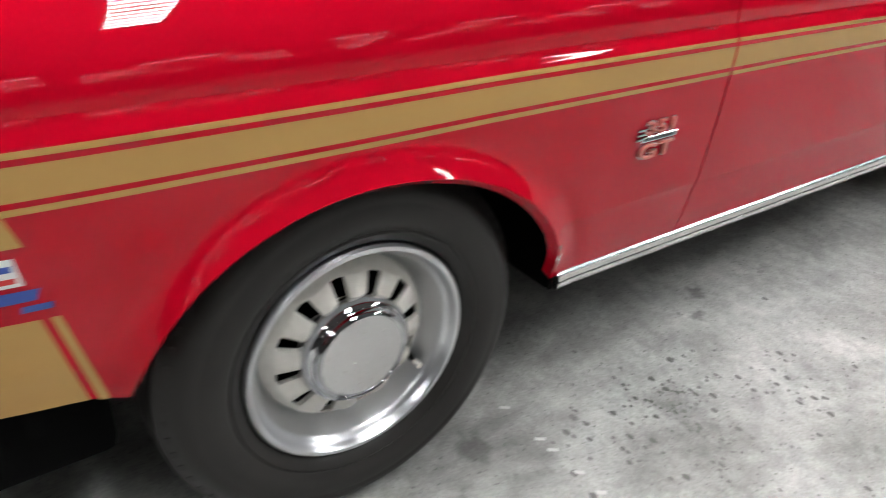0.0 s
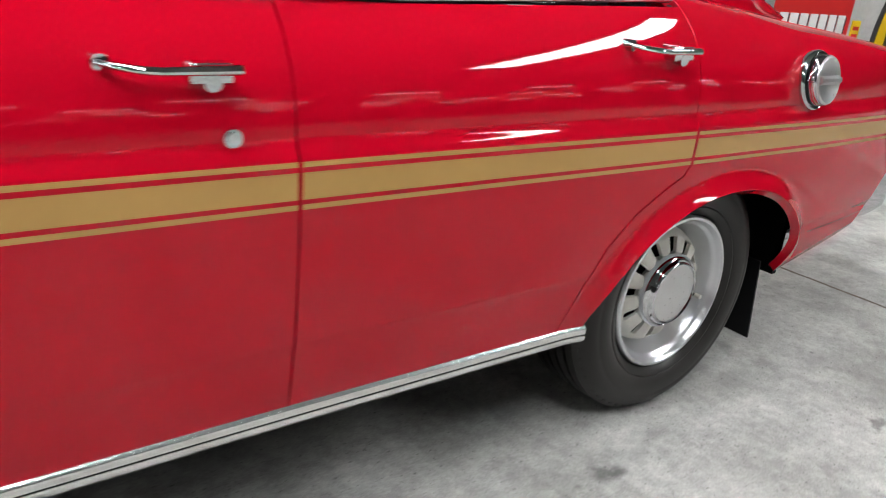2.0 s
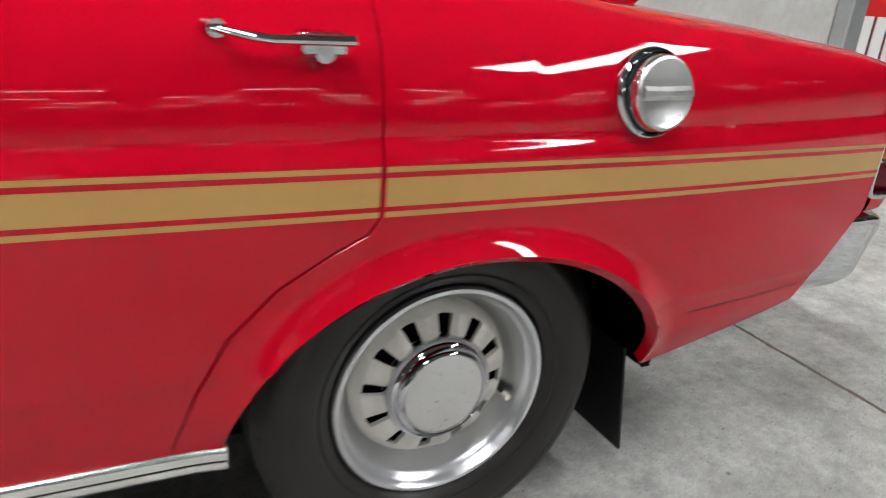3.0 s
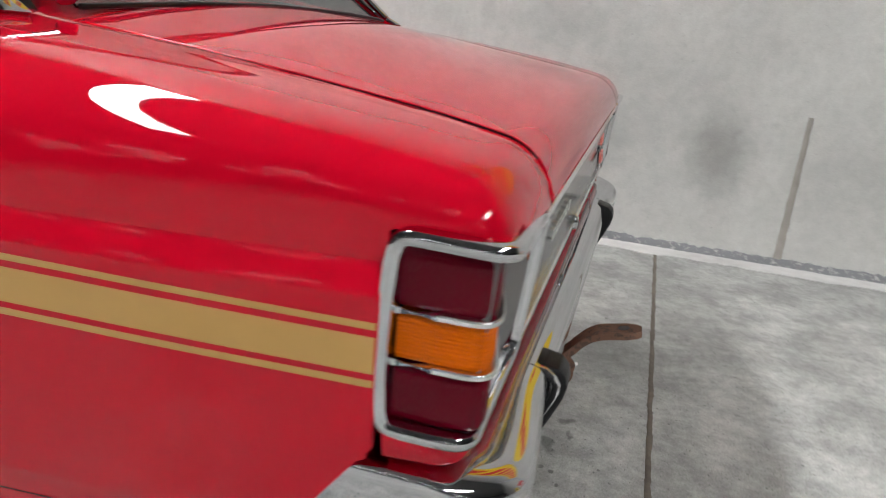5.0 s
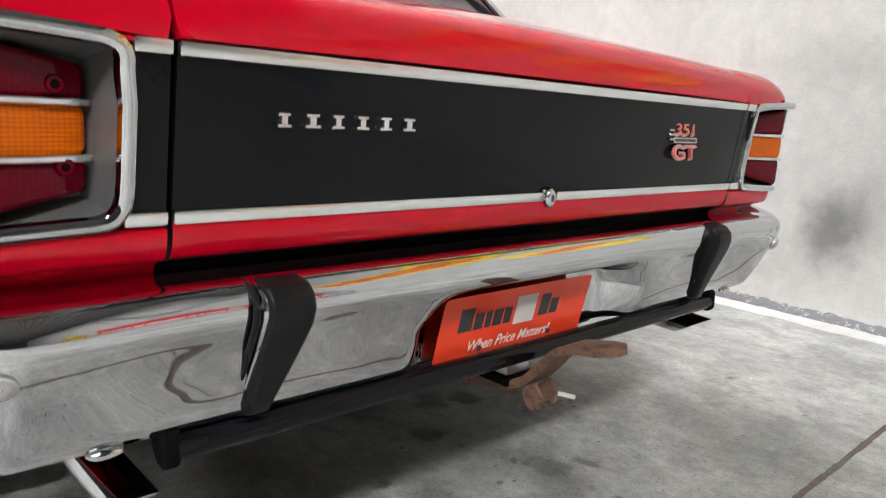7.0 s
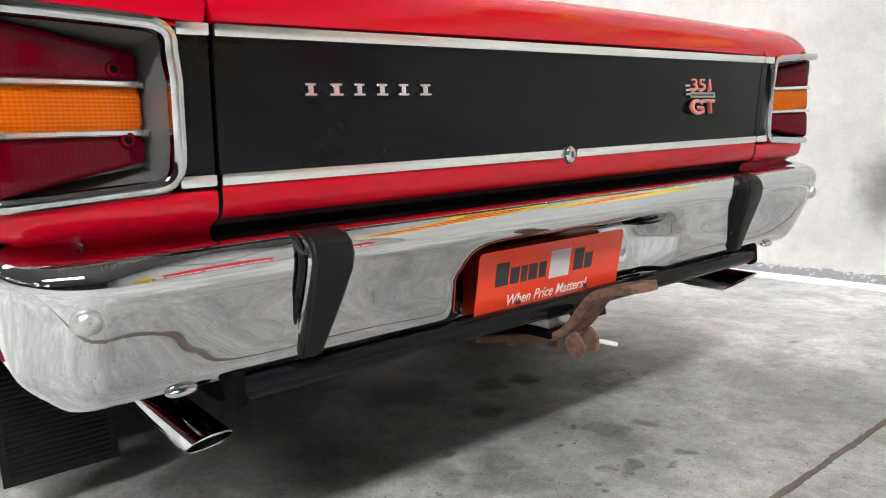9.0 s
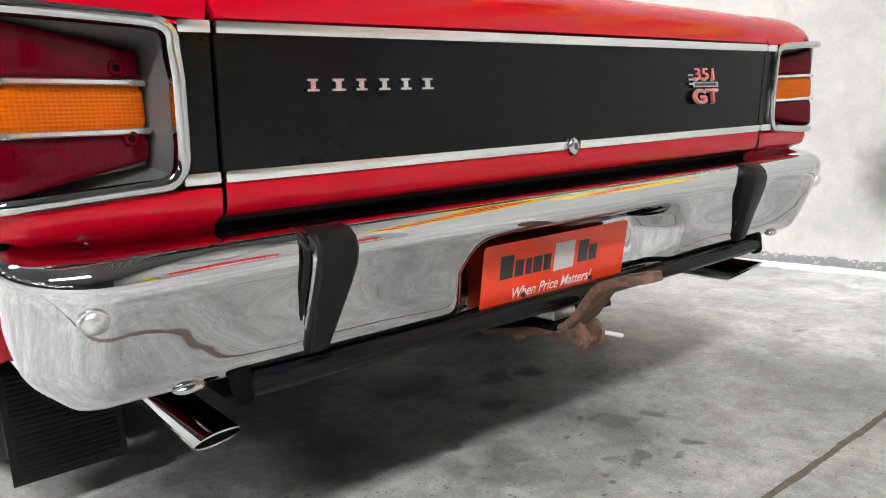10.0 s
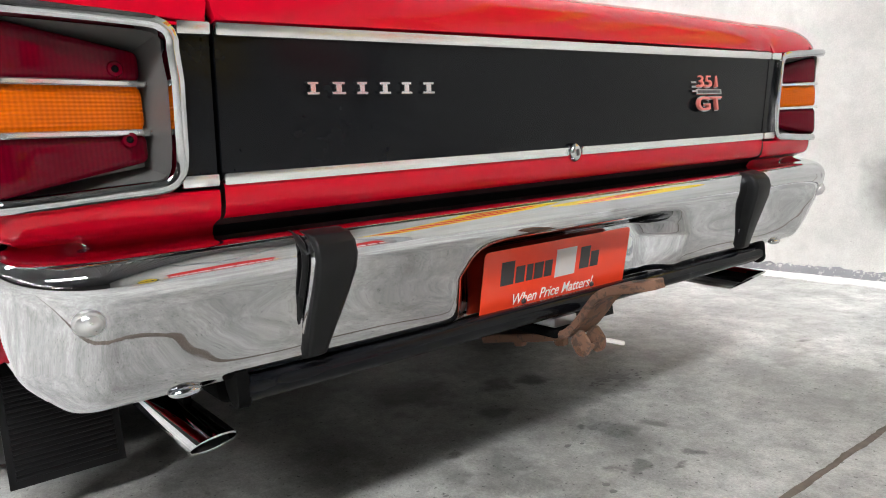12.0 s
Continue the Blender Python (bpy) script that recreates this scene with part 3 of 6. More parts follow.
def sheet(name, inside, xs, ws, parent, label, mat=None, flange=0.022, right=False, surface=section, lift=0.0):
    """A pressed panel cut from a surface where inside(x, w) > 0, with turned-in edges."""
    X, Wv = np.meshgrid(xs, ws, indexing="ij")
    hx = np.gradient(xs)[:, None] + 0 * Wv
    hw = np.gradient(ws)[None, :] + 0 * X
    for _ in range(2):
        f = inside(X, Wv)
        e = 1e-4
        gx, gw = (inside(X + e, Wv) - inside(X - e, Wv)) / (2 * e), (inside(X, Wv + e) - inside(X, Wv - e)) / (2 * e)
        g2 = gx ** 2 + gw ** 2 + 1e-9
        reach = 0.56 * (np.abs(gx) * hx + np.abs(gw) * hw) / np.sqrt(g2) if _ == 0 else np.full_like(X, 0.004)
        near = np.abs(f) < reach * np.sqrt(g2)
        X = np.where(near, X - f * gx / g2, X)
        Wv = np.where(near, Wv - f * gw / g2, Wv)
    f = inside(X, Wv)
    ok = f > -6e-4
    cell = ok[:-1, :-1] & ok[1:, :-1] & ok[:-1, 1:] & ok[1:, 1:]
    P = surface(X, Wv)
    e = 4e-4
    dx, dw = surface(X + e, Wv) - surface(X - e, Wv), surface(X, Wv + e) - surface(X, Wv - e)
    N = np.cross(dx, dw)
    N /= np.linalg.norm(N, axis=-1, keepdims=True) + 1e-12
    P = P + N * lift
    nw = len(ws)
    I, J = np.nonzero(cell)
    quads = np.stack([I * nw + J, (I + 1) * nw + J, (I + 1) * nw + J + 1, I * nw + J + 1], -1)
    used = np.unique(quads)
    remap = np.full(X.size, -1)
    remap[used] = np.arange(len(used))
    quads = remap[quads]
    V, Nn = P.reshape(-1, 3)[used], N.reshape(-1, 3)[used]
    faces = quads.tolist()
    normals = Nn.tolist()
    verts = V.tolist()
    if flange:
        from_edge = {}
        for q in faces:
            for a, b in zip(q, q[1:] + q[:1]):
                if (b, a) in from_edge:
                    del from_edge[(b, a)]
                else:
                    from_edge[(a, b)] = 1
        rim, lipn = {}, {}
        extra = []
        for a, b in from_edge:
            t = V[b] - V[a]
            out = np.cross(t, Nn[a])
            for k in (a, b):
                lipn[k] = lipn.get(k, 0) + out
        for k, o in lipn.items():
            o = o / (np.linalg.norm(o) + 1e-12)
            i0 = len(verts)
            verts += [V[k].tolist(), (V[k] - Nn[k] * 0.0022 + o * 0.0006).tolist(), (V[k] - Nn[k] * flange).tolist()]
            normals += [(Nn[k] * 0.8 + o * 0.6).tolist(), o.tolist(), o.tolist()]
            rim[k] = i0
        for a, b in from_edge:
            for s in range(2):
                extra.append([rim[b] + s, rim[a] + s, rim[a] + s + 1, rim[b] + s + 1])
        faces = faces + extra
    V = np.array(verts)
    Nn = np.array(normals)
    if right:
        V[:, 1] = 2 * YC - V[:, 1]
        Nn[:, 1] = -Nn[:, 1]
        faces = [q[::-1] for q in faces]
    me = bpy.data.meshes.new(name)
    me.from_pydata(V.tolist(), [], faces)
    me.polygons.foreach_set("use_smooth", [True] * len(me.polygons))
    me.normals_split_custom_set_from_vertices(Nn.tolist())
    return link(name, me, mat or RED, parent, label)


car = empty("car", at=(0, 0, 0))
tagged(car, "glossy red classic four-door sedan with gold side stripes and chrome bumpers", "car")

WS = np.unique(np.round(np.concatenate([np.arange(0.30, 0.755, 0.0085), np.arange(0.755, 0.81, 0.003), np.arange(0.81, W_FLAT, 0.011), np.arange(W_FLAT, W_FLAT + 0.14, 0.02)]), 5))
A_SEAM, B_SEAM, G = 0.768, 1.795, 0.0021


def f_fender(x, w):
    f = np.minimum(A_SEAM - G - x, x + 0.80)
    f = np.minimum(f, w - lower_edge(x))
    f = np.minimum(f, W_FLAT + 0.02 - w)
    return np.minimum(f, arch_out(x, np.minimum(w, W0), ARCHES[0]))


def f_door(x, w):
    return np.minimum(np.minimum(x - A_SEAM - G, B_SEAM - G - x), np.minimum(w - 0.338, belt(x) - w))


def f_rear_door(x, w):
    e = (seam_c(w) - x) / np.sqrt(1 + ((seam_c(w + 0.002) - seam_c(w - 0.002)) / 0.004) ** 2)
    return np.minimum(np.minimum(x - B_SEAM - G, e - G), np.minimum(w - 0.338, belt(x) - w))


def f_quarter(x, w):
    e = (x - seam_c(w)) / np.sqrt(1 + ((seam_c(w + 0.002) - seam_c(w - 0.002)) / 0.004) ** 2)
    f = np.minimum(np.minimum(e - G, TAIL - 0.001 - x), w - lower_edge(x))
    f = np.minimum(f, arch_out(x, np.minimum(w, W0), ARCHES[1]))
    y = section(x, w)[..., 1]
    f = np.minimum(f, 0.300 - G - y)
    f = np.minimum(f, np.maximum((3.659 + (w - 0.430) * 0.75 - x) * 0.80, w - 0.583))
    lamp_hole = np.maximum(np.maximum(3.786 - x, y - 0.262), section(x, w)[..., 2] - np.where(w > W0 + 0.4 * TURN, np.interp(y, [0.05, 0.12, 0.18, 0.225, 0.26], [0.823, 0.817, 0.811, 0.805, 0.79]), 0.829))
    return np.minimum(f, lamp_hole)


xs_f = np.unique(np.round(np.concatenate([np.arange(-0.80, -0.42, 0.015), np.arange(-0.42, 0.46, 0.0075), np.arange(0.46, 0.78, 0.012)]), 5))
xs_d = np.arange(0.76, 1.81, 0.012)
xs_r = np.unique(np.round(np.concatenate([np.arange(1.785, 2.3, 0.012), np.arange(2.3, 2.67, 0.0075)]), 5))
xs_q = np.unique(np.round(np.concatenate([np.arange(2.36, 3.30, 0.0075), np.arange(3.30, 3.80, 0.012), np.arange(3.80, 3.908, 0.003)]), 5))
for right in (False, True):
    sheet("front_fender", f_fender, xs_f, WS, car, "red front fender with flared wheel arch", right=right)
    sheet("front_door", f_door, xs_d, WS, car, "closed red front door", right=right)
    sheet("rear_door", f_rear_door, xs_r, WS, car, "closed red rear door curving round the wheel arch", right=right)
    sheet("rear_quarter", f_quarter, xs_q, WS, car, "red rear quarter panel with flared wheel arch", right=right)


# ---- boot lid, bonnet, roof ----
def lid_surface(x, y):
    x, y = np.asarray(x, float), np.asarray(y, float)
    u = (y - YC) / (YC - 0.300)
    crown = 0.030 * (1 - u ** 2) * np.clip((TAIL - x) / 0.5, 0, 1) ** 0.7 + 0.002 * (1 - u ** 2)
    return np.stack([x + 0 * y, y + 0 * x, deck(x) + crown - np.clip((3.25 - x) / 0.3, 0, 1) ** 2 * 0.012], -1)


def f_lid(x, y):
    d = np.minimum(y - 0.300 - G, 2 * YC - 0.300 - G - y)
    front = 3.16 + 0.07 * np.abs((y - YC) / 0.635) ** 2
    return np.minimum(np.minimum(d, TAIL - 0.001 - x), x - front)


ys = np.linspace(0.29, 2 * YC - 0.29, 90)
xs_l = np.unique(np.round(np.concatenate([np.arange(3.12, 3.80, 0.016), np.arange(3.80, 3.908, 0.003)]), 5))
sheet("boot_lid", f_lid, xs_l, ys, car, "red boot lid with rolled rear edge", surface=lid_surface, flange=0.018)


# black strips in the gaps beside the boot lid, standing in for their shade
for y in (0.300, 2 * YC - 0.300):
    gx = np.linspace(3.20, 3.880, 60)
    into = 1 if y < YC else -1
    vs = [(x, y + e * into, float(deck(x)) + d) for x in gx for e, d in ((-0.0025, -0.012), (0.0016, -0.0015))]
    mesh("boot_gap_shade", vs, [(2 * i, 2 * i + 2, 2 * i + 3, 2 * i + 1) for i in range(59)], DARK, car)


def f_scuttle(x, y):
    d = np.minimum(y - 0.25, 2 * YC - 0.25 - y)
    front = 3.16 + 0.07 * np.abs((y - YC) / 0.635) ** 2
    return np.minimum(np.minimum(d, x - 2.7), front - 2 * G - x)


def scuttle_surface(x, y):
    p = lid_surface(np.maximum(x, 3.1), y)
    p[..., 0] = x
    p[..., 2] += np.clip(3.1 - x, 0, 1) * 0.06
    return p


sheet("rear_scuttle", f_scuttle, np.arange(2.68, 3.26, 0.02), ys, car, "red panel under the rear window", surface=scuttle_surface, flange=0.01)


def bonnet_surface(x, y):
    x, y = np.asarray(x, float), np.asarray(y, float)
    u = (y - YC) / 0.66
    return np.stack([x + 0 * y, y + 0 * x, deck(x) + 0.012 + 0.03 * (1 - u ** 2)], -1)


def f_bonnet(x, y):
    return np.minimum(np.minimum(y - 0.28, 2 * YC - 0.28 - y), np.minimum(x + 0.79, 0.70 - x))


sheet("bonnet", f_bonnet, np.arange(-0.80, 0.72, 0.03), np.linspace(0.26, 2 * YC - 0.26, 50), car, "red bonnet", surface=bonnet_surface, flange=0.02)
part("nose_panel", box(-0.80, -0.74, 0.14, 2 * YC - 0.14, 0.36, 0.90, 0.02, 2), RED, car)
part("front_bumper", tube_bm([(-0.62, 0.06, 0.50), (-0.80, 0.10, 0.50), (-0.87, 0.25, 0.50), (-0.89, YC, 0.50), (-0.87, 2 * YC - 0.25, 0.50), (-0.80, 2 * YC - 0.10, 0.50), (-0.62, 2 * YC - 0.06, 0.50)], 0.045, 10, flat=1.4), CHROME, car)
part("front_valance", box(-0.80, -0.36, 0.16, 2 * YC - 0.16, 0.24, 0.415, 0.02, 2), DARK, car, "black lower front valance")


def pane(name, quad, mat, label="", thick=0.005, parent=car):
    a, b, c, d = (Vector(p) for p in quad)
    n = (b - a).cross(d - a).normalized() * thick
    vs = [a, b, c, d, a + n, b + n, c + n, d + n]
    fs = [(0, 1, 2, 3), (7, 6, 5, 4), (0, 4, 5, 1), (1, 5, 6, 2), (2, 6, 7, 3), (3, 7, 4, 0)]
    return mesh(name, vs, [f[::-1] for f in fs], mat, parent, label)


roof_rows, N = [], 21
vs, fs = [], []
for i in range(25):
    x = 1.16 + (2.76 - 1.16) * i / 24
    for k in range(N):
        u = -1 + 2 * k / (N - 1)
        z = 1.335 + 0.065 * (1 - abs(u) ** 2.6) * (1 - abs((x - 1.95) / 0.82) ** 2.4 * 0.75)
        vs.append((x, YC + u * 0.655, z))
for i in range(24):
    for k in range(N - 1):
        fs.append((i * N + k, (i + 1) * N + k, (i + 1) * N + k + 1, i * N + k + 1))
nv = len(vs)
vs += [(x, y, z - 0.03) for x, y, z in vs]
fs += [tuple(nv + q for q in f[::-1]) for f in fs]
ring = [k for k in range(N)] + [i * N + N - 1 for i in range(1, 25)] + [24 * N + k for k in range(N - 2, -1, -1)] + [i * N for i in range(23, 0, -1)]
for a, b in zip(ring, ring[1:] + ring[:1]):
    fs.append((b, a, nv + a, nv + b))
mesh("roof", vs, fs, RED, car, "red roof panel", smooth=True)
for sgn in (-1, 1):
    def Y(v):
        return YC + sgn * (YC - v)
    for nm, lo, hi, r in (("front_pillar", (0.72, 0.12), (1.20, 0.285), 0.028), ("door_pillar", (1.79, 0.115), (1.84, 0.285), 0.026)):
        part(nm, tube_bm([(lo[0], Y(lo[1]), 0.985), (hi[0], Y(hi[1]), 1.345)], r, 8), RED if nm == "front_pillar" else BLACK_PAINT, car)
    # broad rear pillar flowing down to the quarter panel
    rows = []
    for t in np.linspace(0, 1, 9):
        xa, xb = 2.66 - 0.28 * t, 3.22 - 0.48 * t ** 0.8
        y, z = 0.13 + 0.155 * t, 0.975 + 0.365 * t
        rows.append([(xa, Y(y), z), ((xa + xb) / 2, Y(y + 0.004), z), (xb - 0.04, Y(y + 0.03), z), (xb, Y(y + 0.10), z - 0.003 * (1 - t)), (xb - 0.02, Y(y + 0.115), z - 0.006)])
    vs = [p for r in rows for p in r]
    fs = [(i * 5 + k, i * 5 + k + 1, i * 5 + 6 + k, i * 5 + 5 + k) for i in range(8) for k in range(4)]
    if sgn > 0:
        fs = [f[::-1] for f in fs]
    trim = [(p[0] + 0.004, p[1], p[2] + 0.003) for r in rows for p in r[2:]]
    tf = [(i * 3 + k, i * 3 + k + 1, i * 3 + 4 + k, i * 3 + 3 + k) for i in range(8) for k in range(2)]
    band = mesh("pillar_trim", trim, [f[::-1] for f in tf] if sgn > 0 else tf, CHROME, car, "broad chrome trim on the rear pillar", smooth=True)
    th = band.modifiers.new("thick", "SOLIDIFY")
    th.thickness, th.offset = 0.003, -1
    ob = mesh("rear_pillar", vs, fs, RED, car, "red rear roof pillar", smooth=True)
    so = ob.modifiers.new("thick", "SOLIDIFY")
    so.thickness, so.offset = 0.02, -1
    for nm, xa, xb, ta, tb in (("front_door_glass", 0.80, 1.77, 1.24, 1.82), ("rear_door_glass", 1.82, 2.64, 1.86, 2.38)):
        q = [(xa, Y(0.125), 0.975), (xb, Y(0.125), 0.985), (tb, Y(0.285), 1.34), (ta, Y(0.285), 1.34)]
        pane(nm, q if sgn < 0 else q[::-1], GLASS, "tinted side window glass")
    part("belt_moulding", tube_bm([(0.80, Y(0.103), 0.972), (1.4, Y(0.100), 0.976), (2.0, Y(0.095), 0.982), (2.45, Y(0.092), 0.999), (2.64, Y(0.096), 1.004)], 0.007, 8), CHROME, car, "thin chrome belt moulding")
    part("roof_gutter", tube_bm([(1.16, Y(0.275), 1.34), (1.9, Y(0.272), 1.352), (2.72, Y(0.275), 1.34)], 0.008, 6), CHROME, car, "chrome roof gutter")
pane("windscreen", [(0.70, 0.20, 0.99), (0.70, 2 * YC - 0.20, 0.99), (1.19, 2 * YC - 0.31, 1.345), (1.19, 0.31, 1.345)][::-1], GLASS, "windscreen glass")
pane("rear_window", [(3.20, 0.335, 0.985), (2.745, 0.40, 1.335), (2.745, 2 * YC - 0.40, 1.335), (3.20, 2 * YC - 0.335, 0.985)], GLASS, "rear window glass")
part("rear_window_seal", tube_bm([(3.205, 0.335, 0.984), (3.212, 0.40, 0.988), (3.20, 0.6, 0.997), (3.19, YC, 1.003), (3.20, 2 * YC - 0.6, 0.997), (3.212, 2 * YC - 0.40, 0.988), (3.205, 2 * YC - 0.335, 0.984)], 0.0045, 8), PAD, car, "black rubber rear window seal")
for sgn in (-1, 1):
    pts = [(2.75, 0.375, 1.335), (3.03, 0.335, 1.14), (3.16, 0.318, 1.03), (3.205, 0.312, 0.992)]
    part("rear_window_moulding", tube_bm([(x, y if sgn < 0 else 2 * YC - y, z) for x, y, z in pts], 0.017, 10, flat=0.6), CHROME, car, "chrome rear window moulding")
    rows = []
    for t in np.linspace(0, 1, 7):
        xb, y, z = 3.19 - 0.47 * t, 0.175 + 0.155 * t, 0.965 + 0.365 * t
        rows += [(x_, y_ if sgn < 0 else 2 * YC - y_, z) for x_, y_ in ((2.62 - 0.26 * t, y), (xb - 0.06, y + 0.01), (xb - 0.012, y + 0.12))]
    fs = [(i * 3 + k, i * 3 + k + 1, i * 3 + 4 + k, i * 3 + 3 + k) for i in range(6) for k in range(2)]
    lining = mesh("pillar_lining", rows, fs, VINYL, car, "black inner lining of the rear pillar", smooth=True)
    so = lining.modifiers.new("thick", "SOLIDIFY")
    so.thickness = 0.006
# inside
part("parcel_shelf", box(2.62, 3.2, 0.34, 2 * YC - 0.34, 0.90, 0.935, 0.008, 1), VINYL, car, "black parcel shelf")
part("cabin_floor", box(0.6, 3.0, 0.14, 2 * YC - 0.14, 0.28, 0.32), DARK, car)
for nm, x0, x1, zt in (("rear_seat", 2.05, 2.62, 1.04), ("front_seat", 1.05, 1.62, 1.06)):
    bm = box(x0, x1 - 0.1, 0.22, 2 * YC - 0.22, 0.36, 0.58, 0.04, 3)
    box(x1 - 0.14, x1, 0.22, 2 * YC - 0.22, 0.5, zt, 0.04, 3, bm)
    part(nm, bm, VINYL, car, "black vinyl bench seat")
part("dashboard", box(0.70, 0.98, 0.16, 2 * YC - 0.16, 0.70, 0.95, 0.03, 2), VINYL, car, "black dashboard")

# ---- underside ----
bm = box(-0.74, 3.0, 0.30, 2 * YC - 0.30, 0.24, 0.34)
box(3.0, 3.79, 0.30, 2 * YC - 0.30, 0.40, 0.46, 0.0, 2, bm)
box(0.46, 2.40, 0.115, 2 * YC - 0.115, 0.272, 0.33, 0.0, 2, bm)
part("underbody", bm, DARK, car, "black underbody and sills", smooth=False)
for sgn in (-1, 1):
    for x0, x1, zt in ((-0.46, 0.46, 0.72), (2.41, 3.27, 0.69)):
        y0_, y1_ = sorted((YC + sgn * (YC - 0.105), YC + sgn * (YC - 0.345)))
        yi = y1_ if sgn < 0 else y0_
        bm = box(x0, x1, yi - 0.01, yi + 0.01, 0.26, zt)
        box(x0, x1, y0_, y1_, zt - 0.02, zt, 0.0, 2, bm)
        ya, yb = (y0_, y1_) if x0 < 0 else (0.060, y1_) if sgn < 0 else (y0_, 2 * YC - 0.060)
        box(x0 - 0.01, x0 + 0.01, y0_, y1_, 0.36 if x0 < 0 else 0.26, zt - 0.022, 0.0, 2, bm)
        box(x1 - 0.01, x1 + 0.01, ya, yb, 0.30, zt - 0.10, 0.0, 2, bm)
        part("wheel_housing", bm, DARK, car, "black inner wheel housing", smooth=False)
# shut line backing
for right in (False, True):
    vs, ws_ = [], np.linspace(0.335, 0.99, 60)
    for w in ws_:
        for dx in (-0.016, 0.016):
            p = section(seam_c(w) + dx, w)
            vs.append((p[0], p[1] + 0.014 if not right else 2 * YC - p[1] - 0.014, p[2] - 0.004))
    fs = [(2 * i, 2 * i + 1, 2 * i + 3, 2 * i + 2) for i in range(59)]
    mesh("door_jamb", vs, fs, GAP, car)
    for x in (A_SEAM, B_SEAM):
        vs = []
        for w in ws_:
            for dx in (-0.016, 0.016):
                p = section(x + dx, w)
                vs.append((p[0], p[1] + 0.014 if not right else 2 * YC - p[1] - 0.014, p[2] - 0.004))
        mesh("door_jamb", vs, fs, GAP, car)



# ---- stripes ----
def stripe_top(x):
    return np.interp(x, [-0.8, -0.43, 0.19, 1.0, 1.5, 2.2, 2.65, 3.0, 3.46, 3.8], [0.762, 0.767, 0.772, 0.770, 0.767, 0.764, 0.761, 0.757, 0.748, 0.737])


BANDS = [(0.0, 0.0075), (0.0150, 0.0545), (0.0615, 0.0695)]
PANELS = [("front", -0.78, A_SEAM - 0.004), ("door", A_SEAM + 0.004, B_SEAM - 0.004), ("rear_door", B_SEAM + 0.004, 2.653), ("quarter", 2.662, 3.784)]
for right in (False, True):
    for _, xa, xb in PANELS:
        for d0, d1 in BANDS:
            n = max(8, int((xb - xa) / 0.012))
            vs, ns = [], []
            for x in np.linspace(xa, xb, n):
                for s in np.linspace(0, 1, 7):
                    w = stripe_top(x) - d0 - (d1 - d0) * s
                    p = section(x, w)
                    vs.append((p[0], (p[1] - 0.0007) if not right else 2 * YC - p[1] + 0.0007, p[2]))
            fs = [(i * 7 + k, i * 7 + 7 + k, i * 7 + 8 + k, i * 7 + k + 1) for i in range(n - 1) for k in range(6)]
            if not right:
                fs = [f[::-1] for f in fs]
            mesh("stripe", vs, fs, GOLD, car, "gold tape stripe", smooth=True)


def decal(name, outline, mat, cells=10, lift=0.0008):
    """A flat tape shape lying on the left side, from an outline of four corners (x, z)."""
    a, b, c, d = outline
    vs = []
    for i in range(cells + 1):
        for k in range(cells + 1):
            s, t = i / cells, k / cells
            x = (a[0] * (1 - s) + b[0] * s) * (1 - t) + (d[0] * (1 - s) + c[0] * s) * t
            w = (a[1] * (1 - s) + b[1] * s) * (1 - t) + (d[1] * (1 - s) + c[1] * s) * t
            p = section(x, w)
            vs.append((p[0], p[1] - lift, p[2]))
    q = cells + 1
    fs = [(i * q + k, i * q + k + 1, i * q + q + k + 1, i * q + q + k) for i in range(cells) for k in range(cells)]
    return mesh(name, vs, fs, mat, car, smooth=True)


decal("stripe_tail", [(-0.52, 0.700), (-0.437, 0.700), (-0.424, 0.660), (-0.52, 0.660)], GOLD)
decal("stripe_block", [(-0.60, 0.568), (-0.425, 0.562), (-0.395, 0.416), (-0.60, 0.432)], GOLD)
decal("stripe_edge", [(-0.415, 0.562), (-0.405, 0.562), (-0.372, 0.414), (-0.384, 0.414)], GOLD)
decal("emblem", [(-0.475, 0.650), (-0.437, 0.648), (-0.432, 0.612), (-0.475, 0.612)], WHITE)
decal("emblem_bar", [(-0.470, 0.640), (-0.440, 0.640), (-0.440, 0.632), (-0.470, 0.632)], BLUE, lift=0.0014)
decal("emblem_bar", [(-0.470, 0.624), (-0.438, 0.624), (-0.438, 0.617), (-0.470, 0.617)], SIGN_RED, lift=0.0014)
decal("emblem_bar", [(-0.475, 0.606), (-0.418, 0.605), (-0.424, 0.590), (-0.475, 0.590)], BLUE)
decal("emblem_oval", [(-0.440, 0.584), (-0.408, 0.584), (-0.410, 0.575), (-0.442, 0.575)], BLUE)

for right in (False, True):
    vs = []
    for x in np.linspace(3.30, 3.66, 40):
        for dz in (-0.0011, 0.0011):
            w = 0.437 + (x - 3.30) * 0.012 + dz
            p = section(x, w)
            vs.append((p[0], p[1] - 0.0006 if not right else 2 * YC - p[1] + 0.0006, p[2]))
    mesh("quarter_seam", vs, [(2 * i, 2 * i + 1, 2 * i + 3, 2 * i + 2) if right else (2 * i, 2 * i + 2, 2 * i + 3, 2 * i + 1) for i in range(39)], GAP, car)

